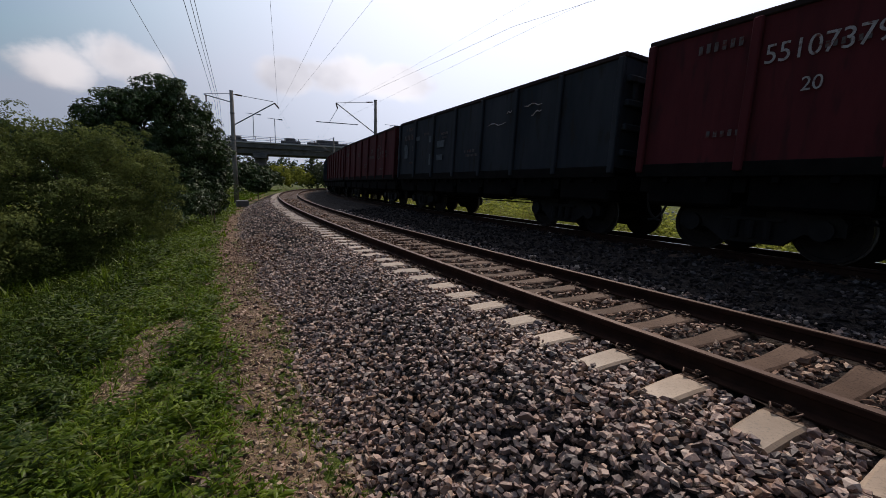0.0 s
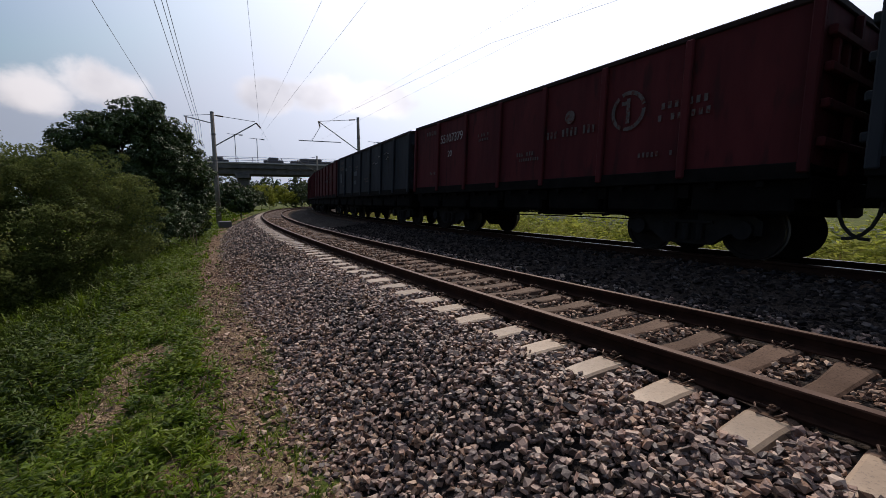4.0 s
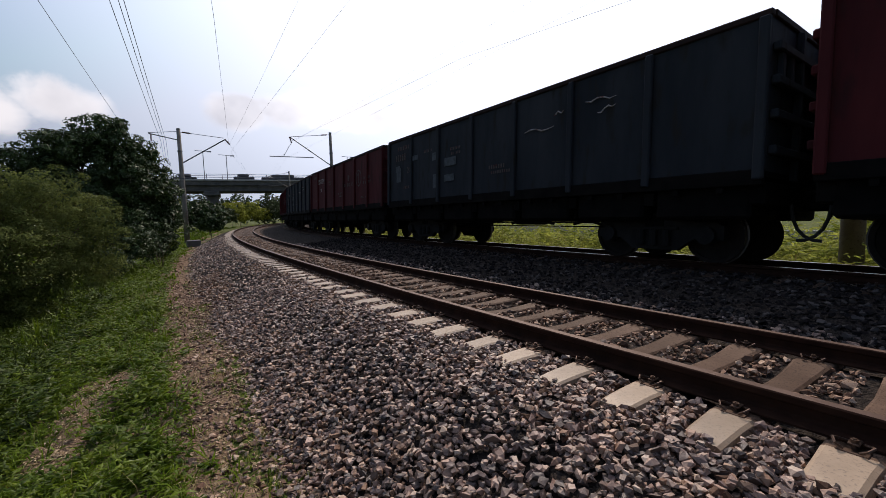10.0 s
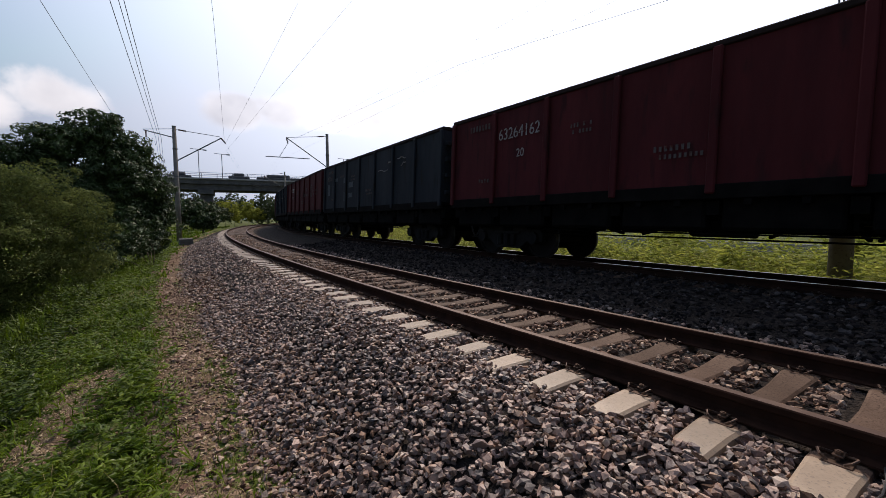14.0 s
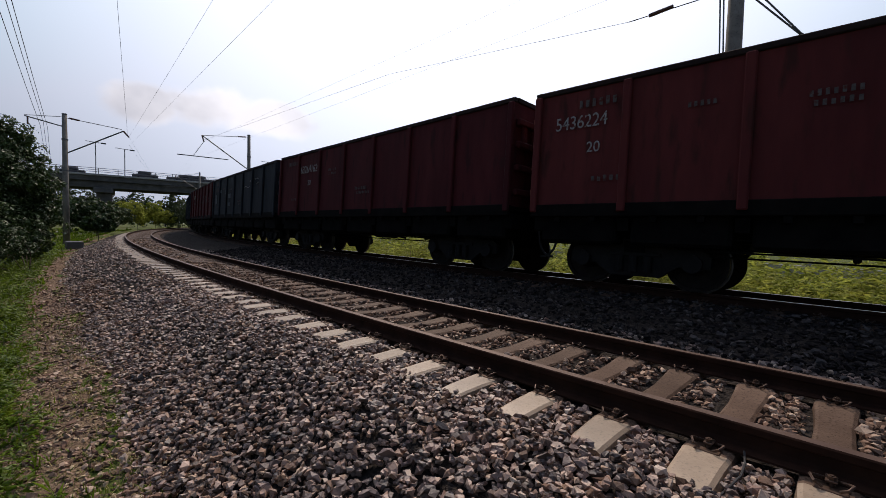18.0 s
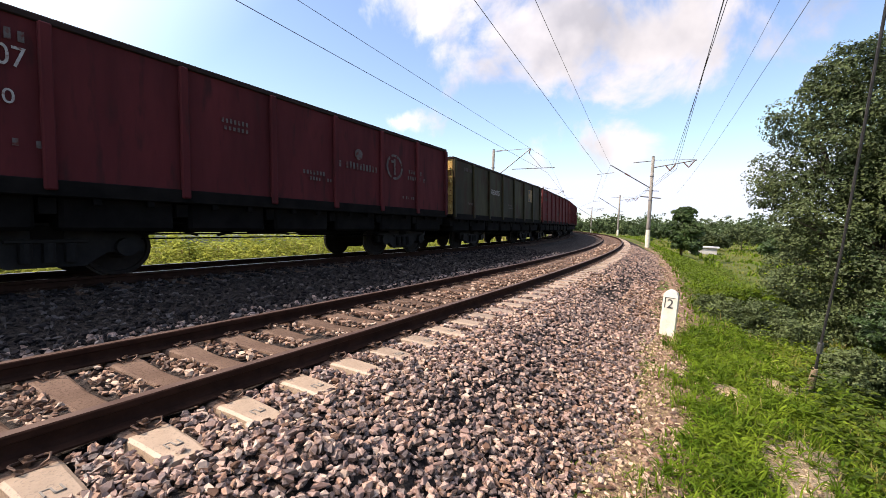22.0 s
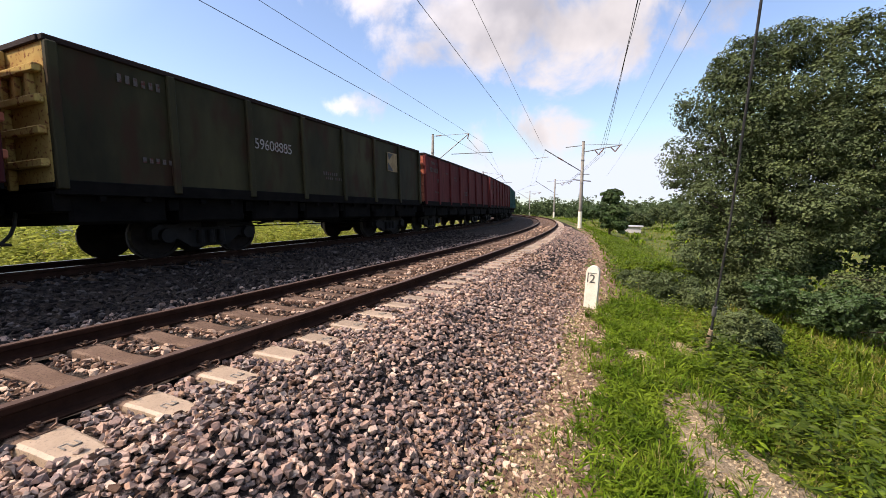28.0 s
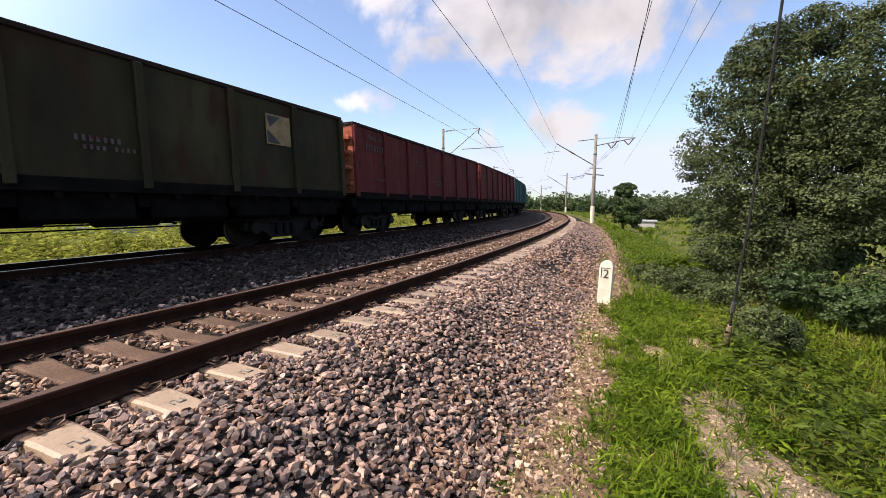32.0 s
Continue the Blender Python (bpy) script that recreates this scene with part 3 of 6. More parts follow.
def build_stones():
    def lay(name, n, s0, s1, o0, o1, lo, hi, material, label, power=1.0, grow=0.0, sleepers=False):
        s, o = strip(n, s0, s1, o0, o1, power)
        if sleepers:
            ph = np.abs((s - S0 + PITCH / 2) % PITCH - PITCH / 2)
            keep = (ph > 0.135) | (o < -0.53) | (o > 2.1)
            s, o = s[keep], o[keep]
        rail = np.minimum(np.abs(o), np.abs(o - GAUGE)) > 0.11
        s, o = s[rail], o[rail]
        size = rng.uniform(lo, hi, len(s)) * (1 + grow * np.abs(s) / 30)
        z = bed_z(o) + rng.uniform(-0.03, 0.03, len(s)) + 0.22 * size
        stones(name, to_world(s, o, z), size, material, label)
    grey = "loose grey crushed granite stones with sharp edges"
    inner = "rust-stained ballast stones between the rails"
    lay("shoulder_stones", 33000, -9, 9, -2.25, -0.08, 0.013, 0.027, M_STONE, grey, 1.2, sleepers=True)
    lay("shoulder_stones", 18000, -34, 34, -2.3, -0.08, 0.019, 0.032, M_STONE, grey, 1.3, 0.2, sleepers=True)
    lay("shoulder_stones", 5000, -12, 12, -1.05, -0.08, 0.014, 0.027, M_STONE_IN, "brown-stained ballast stones beside the rail", 1.2, 0.3, sleepers=True)
    lay("shoulder_stones", 10000, -14, 14, -2.5, -1.5, 0.012, 0.028, M_STONE_IN, "brown dusty stones at the foot of the ballast", 1.2, 0.4)
    lay("track_stones", 12000, -12, 14, 0.08, 1.5, 0.014, 0.027, M_STONE_IN, inner, 1.2, 0.3, sleepers=True)
    lay("track_stones", 6000, -34, 34, 0.08, 1.5, 0.02, 0.034, M_STONE_IN, inner, 1.2, 0.6, sleepers=True)
    lay("middle_stones", 5000, -22, 22, 1.68, 2.75, 0.018, 0.034, M_STONE, "grey ballast stones between the two tracks", 1.3, 0.4)
    lay("middle_stones", 12500, -22, 22, 2.4, 5.2, 0.018, 0.034, M_STONE_SHADE, "ballast stones beside the loaded track, coloured dark for train shade", 1.3, 0.4)
    # chips of stone in the dirt along the foot of the bed
    for n, reach, o0, o1, lo, hi in ((8000, 9, -2.95, -1.9, 0.006, 0.016), (5000, 14, -2.65, -1.85, 0.011, 0.026), (4000, 38, -2.95, -1.9, 0.016, 0.034)):
        s, o = strip(n, -reach, reach, o0, o1, 1.2)
        o = o + 0.1 * np.sin(s * 2.1) + rng.normal(0, 0.06, n)
        w = to_world(s, o, 0 * s)
        z = np.maximum(ground_z(w[:, 0], w[:, 1]) + 0.016, np.where(o > -2.4, bed_z(o), -9)) + 0.004
        stones("path_pebbles", to_world(s, o, z), rng.uniform(lo, hi, n), M_CLOD if lo < 0.01 else M_STONE_IN, "small brown chips of stone strewn over dirt")


PITCH, S0 = 0.489, 0.123
RAIL = [(-0.075, -0.15), (0.075, -0.15), (0.075, -0.138), (0.02, -0.125), (0.011, -0.105), (0.011, -0.055), (0.036, -0.042), (0.037, -0.008), (0.03, 0.0),
        (-0.03, 0.0), (-0.037, -0.008), (-0.036, -0.042), (-0.011, -0.055), (-0.011, -0.105), (-0.02, -0.125), (-0.075, -0.138)]


def sleeper_mesh(stained=False):
    """A pre-stressed concrete sleeper: raised rail seats, waisted middle, sloping ends. stained darkens all of it, for
    the train's shade.
    """
    xs = [(-0.58, -0.185, 0.088), (-0.46, -0.172, 0.094), (-0.30, -0.162, 0.098), (-0.16, -0.158, 0.105), (0.16, -0.158, 0.105), (0.36, -0.17, 0.10), (0.62, -0.185, 0.088),
          (0.97, -0.185, 0.088), (1.23, -0.17, 0.10), (1.43, -0.155, 0.112), (1.75, -0.155, 0.112), (1.89, -0.15, 0.11), (2.05, -0.155, 0.108), (2.19, -0.165, 0.10)]
    bm = bmesh.new()
    rings = []
    for x, top, hw in xs:
        rings.append([bm.verts.new((x, y, z)) for y, z in ((-hw - 0.045, -0.36), (-hw - 0.008, top - 0.012), (-hw + 0.012, top), (hw - 0.012, top), (hw + 0.008, top - 0.012), (hw + 0.045, -0.36))])
    for a, b in zip(rings, rings[1:]):
        for k in range(6):
            bm.faces.new((a[k], b[k], b[(k + 1) % 6], a[(k + 1) % 6]))
    bm.faces.new(rings[0])
    bm.faces.new(rings[-1][::-1])
    me = bpy.data.meshes.new("sleeper")
    bmesh.ops.recalc_face_normals(bm, faces=bm.faces)
    bm.to_mesh(me)
    bm.free()
    me.materials.append(M_SLEEPER)
    me.materials.append(M_SLEEPER_IN)
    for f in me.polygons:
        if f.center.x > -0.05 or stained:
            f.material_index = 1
    return me


def clip_mesh():
    """A pair of curled spring clips with bolt, nut and plate on one side of a rail (towards -x)."""
    bm = bmesh.new()
    box(bm, (-0.17, -0.06, -0.16), (-0.07, 0.06, -0.146), 0.003)
    rod(bm, (-0.118, 0, -0.15), (-0.118, 0, -0.092), 0.009, n=6)
    rod(bm, (-0.118, 0, -0.112), (-0.118, 0, -0.096), 0.017, n=6)
    for sy in (-1, 1):
        pts = [(-0.075, 0.024 * sy, -0.128), (-0.1, 0.06 * sy, -0.118), (-0.145, 0.074 * sy, -0.104), (-0.178, 0.058 * sy, -0.118), (-0.168, 0.03 * sy, -0.138)]
        t = tube(pts, 0.0065, 6)
        me = bpy.data.meshes.new("t")
        t.to_mesh(me)
        t.free()
        bm.from_mesh(me)
        bpy.data.meshes.remove(me)
    box(bm, (-0.14, -0.022, -0.122), (-0.06, 0.022, -0.112), 0.003)
    me = bpy.data.meshes.new("rail_clip")
    bm.to_mesh(me)
    bm.free()
    me.materials.append(M_CLIP)
    return me


def build_track(name, off, z, cant, label, count, clips, phase):
    t = tagged(thing(name, label, "railway track", "two railway tracks"), kind="structure")
    ss = np.concatenate([np.linspace(-130, -30, 100), np.linspace(-29.5, 29.5, 190), np.linspace(30, 130, 100)])
    for k in (0, 1):
        part("rail", sweep(RAIL, ss, off + k * GAUGE, z - cant * k * GAUGE, lambda i: 1 if i in (8,) else 0), (M_RAIL, M_RAILTOP_B if off else M_RAILTOP), t, "rusty steel rail with a bright head" if off else "rusty steel rail with a dull brown head")
    # far track: the train's shade is put into the sleepers with the dark stain
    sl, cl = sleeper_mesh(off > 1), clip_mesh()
    tilt = math.degrees(math.atan(cant))
    wob = random.Random(5)
    for n in range(-count, count + 1):
        s = phase + n * PITCH
        ob = new("sleeper", sl)
        ob.parent = t
        ob.matrix_basis = along(s + wob.uniform(-0.015, 0.015), off, z, tilt + wob.uniform(-0.3, 0.3)) @ pose(wob.uniform(-0.02, 0.02), 0, wob.uniform(-0.008, 0.004), 0, 0, wob.uniform(-0.9, 0.9))
        if off == 0 and -9 <= n <= -2 and n != -6:
            bm = bmesh.new()
            for k in range(3):
                box(bm, (-0.455 + 0.012 * (k % 2), -0.04 + 0.034 * k, -0.172), (-0.39, -0.033 + 0.034 * k, -0.164))
            box(bm, (-0.455, -0.04, -0.172), (-0.449, 0.0, -0.164))
            box(bm, (-0.396, 0.0, -0.172), (-0.39, 0.035, -0.164))
            part("cast_mark", bm, M_POLE, ob, "worn cast strokes in the concrete")
        if abs(n) <= clips:
            for x, turn in ((0, 0), (0, 180), (GAUGE, 0), (GAUGE, 180)):
                if abs(n) > 22 and turn:
                    continue
                c = new("rail_clip", cl)
                c.parent = ob
                c.matrix_basis = pose(x, 0, -0.006, 0, 0, turn)
    return t


build_ground()
build_track("railway_track", 0.0, 0.0, CANT, "empty curved track with rusty rails on sandy concrete sleepers", 149, 45, S0)
build_track("railway_track", 5.3, 0.03, 0.046, "curved track under the freight train, sleepers coloured dark for its shade", 120, 20, 0.3)


# ---- wagons ----
HALF, SPAN = 6.0, 12.82
SIDE, TOPZ, FLOORZ = 1.56, 3.64, 1.42


def bars(bm, x, y0, z, width, height, n, gap=0.5, thick=0.004, seed=1):
    """A row of plain bars for writing too worn to read; seen from the -x side."""
    rr = random.Random(seed)
    w = width / n
    for i in range(n):
        a = y0 - i * w
        b = a - w * (1 - gap)
        if rr.random() < 0.9:
            box(bm, (x - thick, b, z), (x, a, z + height * rr.uniform(0.85, 1.0)))


def ring_logo(bm, x, yc, zc, r, thick=0.004, gapped=True):
    n = 28
    for i in range(n):
        if gapped and i % 9 == 4:
            continue
        a0, a1 = 2 * math.pi * i / n, 2 * math.pi * (i + 1) / n
        vs = [bm.verts.new((x - thick, yc + rr * math.cos(a), zc + rr * math.sin(a))) for rr, a in ((r, a0), (r, a1), (r * 0.8, a1), (r * 0.8, a0))]
        bm.faces.new(vs)
    box(bm, (x - thick, yc - r * 0.1, zc - r * 0.62), (x, yc + r * 0.1, zc + r * 0.62))
    box(bm, (x - thick, yc + r * 0.1, zc + r * 0.3), (x, yc + r * 0.4, zc + r * 0.5))


def letters(text, size):
    """Characters as a flat mesh in x (right) and y (up)."""
    cu = bpy.data.curves.new("t", "FONT")
    cu.body, cu.size, cu.extrude = text, size, 0.003
    ob = new("t", cu)
    me = bpy.data.meshes.new_from_object(ob.evaluated_get(bpy.context.evaluated_depsgraph_get()))
    bpy.data.objects.remove(ob)
    bpy.data.curves.remove(cu)
    me.materials.clear()
    return me


def wheelset_mesh():
    bm = bmesh.new()
    prof = [(0.0, 0.505), (0.028, 0.505), (0.034, 0.478), (0.13, 0.473), (0.13, 0.41), (0.095, 0.40), (0.085, 0.2), (0.11, 0.16), (0.13, 0.09)]
    n = 28
    for sx in (-1, 1):
        rings = []
        for x, r in prof + [(0.0, 0.09), (0.0, 0.4)]:
            px = sx * (0.72 + x)
            rings.append([bm.verts.new((px, r * math.cos(2 * math.pi * k / n), r * math.sin(2 * math.pi * k / n))) for k in range(n)])
        for i in range(len(rings)):
            a, b = rings[i], rings[(i + 1) % len(rings)]
            for k in range(n):
                f = bm.faces.new((a[k], a[(k + 1) % n], b[(k + 1) % n], b[k]))
                f.material_index = 1 if i in (1, 2) else 0
    rod(bm, (-1.08, 0, 0), (1.08, 0, 0), 0.085, n=12)
    bmesh.ops.recalc_face_normals(bm, faces=bm.faces)
    me = bpy.data.meshes.new("wheelset")
    bm.to_mesh(me)
    bm.free()
    me.materials.append(M_WHEEL)
    me.materials.append(M_TREAD)
    return me


def bogie_frame_mesh():
    """One cast side frame in the shape of an arch with axle boxes at both ends."""
    prof = [(-1.18, 0.40), (-1.18, 0.62), (-1.05, 0.70), (-0.7, 0.70), (-0.42, 0.86), (0.42, 0.86), (0.7, 0.70), (1.05, 0.70), (1.18, 0.62), (1.18, 0.40), (0.7, 0.40), (0.55, 0.30), (0.42, 0.20), (-0.42, 0.20), (-0.55, 0.30), (-0.7, 0.40)]
    bm = bmesh.new()
    a = [bm.verts.new((-0.07, y, z)) for y, z in prof]
    b = [bm.verts.new((0.07, y, z)) for y, z in prof]
    bm.faces.new(a)
    bm.faces.new(b[::-1])
    for k in range(len(prof)):
        bm.faces.new((a[k], b[k], b[(k + 1) % len(prof)], a[(k + 1) % len(prof)]))
    for y in (-0.925, 0.925):
        rod(bm, (-0.17, y, 0.475), (0.1, y, 0.475), 0.15, n=14)
    for y in (-0.24, 0, 0.24):
        rod(bm, (-0.1, y, 0.28), (-0.1, y, 0.56), 0.075, n=10)
    box(bm, (-0.12, -0.45, 0.56), (0.1, 0.45, 0.62), 0.01)
    bmesh.ops.recalc_face_normals(bm, faces=bm.faces)
    me = bpy.data.meshes.new("side_frame")
    bm.to_mesh(me)
    bm.free()
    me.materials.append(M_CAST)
    return me


WHEEL_ME, FRAME_ME = wheelset_mesh(), bogie_frame_mesh()
POSTS = [-HALF + 0.06 + i * (2 * HALF - 0.12) / 7 for i in range(8)]


def wagon_template():
    w = thing("gondola_wagon", "open-top freight gondola wagon with steel sides", "freight wagon", "wagons of the freight train")
    paint = M_RED
    # sides: sheet with a shallow pressed fold in each bay
    for sx in (-1, 1):
        bm = bmesh.new()
        box(bm, (sx * SIDE - 0.012, -HALF, FLOORZ), (sx * SIDE + 0.012, HALF, TOPZ - 0.05))
        bmesh.ops.recalc_face_normals(bm, faces=bm.faces)
        part("side_wall", bm, paint, w)
        bm = boxes(((sx * SIDE - 0.05, -HALF - 0.02, TOPZ - 0.1), (sx * SIDE + 0.06, HALF + 0.02, TOPZ)), bevel=0.015)
        part("top_rail", bm, M_RIM, w, "grimy dark top rail")
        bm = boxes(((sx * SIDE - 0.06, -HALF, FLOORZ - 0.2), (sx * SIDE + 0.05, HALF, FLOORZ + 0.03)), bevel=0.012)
        part("side_sill", bm, M_UNDER, w, "lower side sill, black with soot and painted shade")
        for y in POSTS:
            bm = bmesh.new()
            x0, x1 = sx * (SIDE + 0.012), sx * (SIDE + 0.1)
            box(bm, (min(x0, x1), y - 0.07, FLOORZ - 0.12), (max(x0, x1), y + 0.07, TOPZ - 0.09), 0.02)
            part("side_post", bm, paint, w)
        for i in range(7):
            for k in (0.3, 0.7):
                y = POSTS[i] + k * (POSTS[i + 1] - POSTS[i])
                bm = boxes(((sx * SIDE - 0.03, y - 0.05, FLOORZ - 0.3), (sx * SIDE + 0.045, y + 0.05, FLOORZ - 0.12)), bevel=0.008)
                part("hatch_latch", bm, M_UNDER, w)
    # end walls with horizontal stiffeners
    for sy in (-1, 1):
        y = sy * (HALF - 0.02)
        part("end_wall", boxes(((-SIDE + 0.02, y - 0.02, FLOORZ), (SIDE - 0.02, y + 0.02, TOPZ - 0.02))), paint, w, "end wall of the wagon body, on some coloured as sunlit")
        for z in (1.65, 2.15, 2.62, 3.08):
            y0, y1 = sorted((y + sy * 0.02, y + sy * 0.13))
            part("end_beam", boxes(((-SIDE + 0.05, y0, z), (SIDE - 0.05, y1, z + 0.13)), bevel=0.02), paint, w)
        for x in (-0.55, 0.55):
            y0, y1 = sorted((y + sy * 0.02, y + sy * 0.12))
            part("end_post", boxes(((x - 0.06, y0, FLOORZ - 0.1), (x + 0.06, y1, TOPZ - 0.1)), bevel=0.02), paint, w)
        for x in (-1.25, -0.9, 0.9, 1.25):
            y0, y1 = sorted((y + sy * 0.02, y + sy * 0.1))
            part("end_stub", boxes(((x - 0.06, y0, 2.74), (x + 0.06, y1, 3.09)), bevel=0.015), paint, w)
        y0, y1 = sorted((y - sy * 0.03, y + sy * 0.06))
        part("top_rail", boxes(((-SIDE + 0.06, y0, TOPZ - 0.1), (SIDE - 0.06, y1, TOPZ)), bevel=0.012), M_RIM, w)
        # ladder at the corner
        lad = bmesh.new()
        for k in range(7):
            z = 0.85 + 0.33 * k
            rod(lad, (1.05, y + sy * 0.17, z), (1.42, y + sy * 0.17, z), 0.012, n=6)
        for x in (1.05, 1.42):
            rod(lad, (x, y + sy * 0.17, 0.8), (x, y + sy * 0.17, 3.0), 0.014, n=6)
        part("ladder", lad, M_UNDER, w)
        # coupler with draft gear and hanging brake hose
        cp = bmesh.new()

        box(cp, (-0.11, min(y - sy * 0.4, y + sy * 0.28), 0.93), (0.11, max(y - sy * 0.4, y + sy * 0.28), 1.14), 0.02)
        box(cp, (-0.2, min(y + sy * 0.2, y + sy * 0.42), 0.88), (0.2, max(y + sy * 0.2, y + sy * 0.42), 1.2), 0.04)
        part("coupler", cp, M_UNDER, w, "automatic coupler head")
        hose = tube([(-0.42, y + sy * 0.02, 0.98), (-0.42, y + sy * 0.05, 0.76), (-0.42, y + sy * 0.11, 0.6), (-0.42, y + sy * 0.2, 0.49), (-0.42, y + sy * 0.31, 0.43), (-0.42, y + sy * 0.42, 0.42)], 0.026, 7)
        part("brake_hose", hose, M_CABLE, w)
        part("headstock", boxes(((-1.45, min(y - sy * 0.25, y + sy * 0.02), 0.95), (1.45, max(y - sy * 0.25, y + sy * 0.02), 1.28)), bevel=0.02), M_UNDER, w)
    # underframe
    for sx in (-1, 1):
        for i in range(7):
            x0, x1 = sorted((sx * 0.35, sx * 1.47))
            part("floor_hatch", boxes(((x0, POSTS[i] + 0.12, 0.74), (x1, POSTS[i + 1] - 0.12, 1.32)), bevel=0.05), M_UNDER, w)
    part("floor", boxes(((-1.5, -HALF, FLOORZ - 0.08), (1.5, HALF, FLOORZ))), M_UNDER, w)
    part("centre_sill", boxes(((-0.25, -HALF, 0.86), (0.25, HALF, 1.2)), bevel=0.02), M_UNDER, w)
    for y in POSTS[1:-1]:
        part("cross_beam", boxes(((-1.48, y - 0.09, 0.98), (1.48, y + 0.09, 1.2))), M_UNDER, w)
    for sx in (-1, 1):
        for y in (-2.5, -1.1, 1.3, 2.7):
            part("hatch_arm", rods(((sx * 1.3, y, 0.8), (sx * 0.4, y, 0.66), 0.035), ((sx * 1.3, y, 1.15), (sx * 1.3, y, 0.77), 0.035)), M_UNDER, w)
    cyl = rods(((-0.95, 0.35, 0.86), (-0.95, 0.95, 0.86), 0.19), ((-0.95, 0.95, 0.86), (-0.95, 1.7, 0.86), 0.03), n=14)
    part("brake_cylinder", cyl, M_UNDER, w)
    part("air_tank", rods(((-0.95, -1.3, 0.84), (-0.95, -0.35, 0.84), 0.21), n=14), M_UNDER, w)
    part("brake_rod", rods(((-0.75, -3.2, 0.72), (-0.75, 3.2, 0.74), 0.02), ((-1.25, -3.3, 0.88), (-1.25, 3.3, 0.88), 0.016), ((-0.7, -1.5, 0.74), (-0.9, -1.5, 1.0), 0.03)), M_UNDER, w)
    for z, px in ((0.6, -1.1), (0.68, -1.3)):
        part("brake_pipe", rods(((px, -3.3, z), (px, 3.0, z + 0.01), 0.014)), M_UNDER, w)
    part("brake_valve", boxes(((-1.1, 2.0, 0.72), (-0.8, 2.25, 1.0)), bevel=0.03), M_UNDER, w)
    for yb in (-4.15, 4.15):
        b = new("bogie")
        b.parent = w
        b.matrix_basis = pose(0, yb, 0)
        for sx in (-1, 1):
            f = new("side_frame", FRAME_ME)
            f.parent = b
            f.matrix_basis = pose(sx * 1.02, 0, 0, 0, 0, 0 if sx < 0 else 180)
        part("bolster", boxes(((-1.1, -0.2, 0.55), (1.1, 0.2, 0.84)), bevel=0.03), M_UNDER, b)
        for y in (-0.925, 0.925):
            o = new("wheelset", WHEEL_ME)
            o.parent = w
            o.matrix_basis = pose(0, yb + y, 0.475)
    return w


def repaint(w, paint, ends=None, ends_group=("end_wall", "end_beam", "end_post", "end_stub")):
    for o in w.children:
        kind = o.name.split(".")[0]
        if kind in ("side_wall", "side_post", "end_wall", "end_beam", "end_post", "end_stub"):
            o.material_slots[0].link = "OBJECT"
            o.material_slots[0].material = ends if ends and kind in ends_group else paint


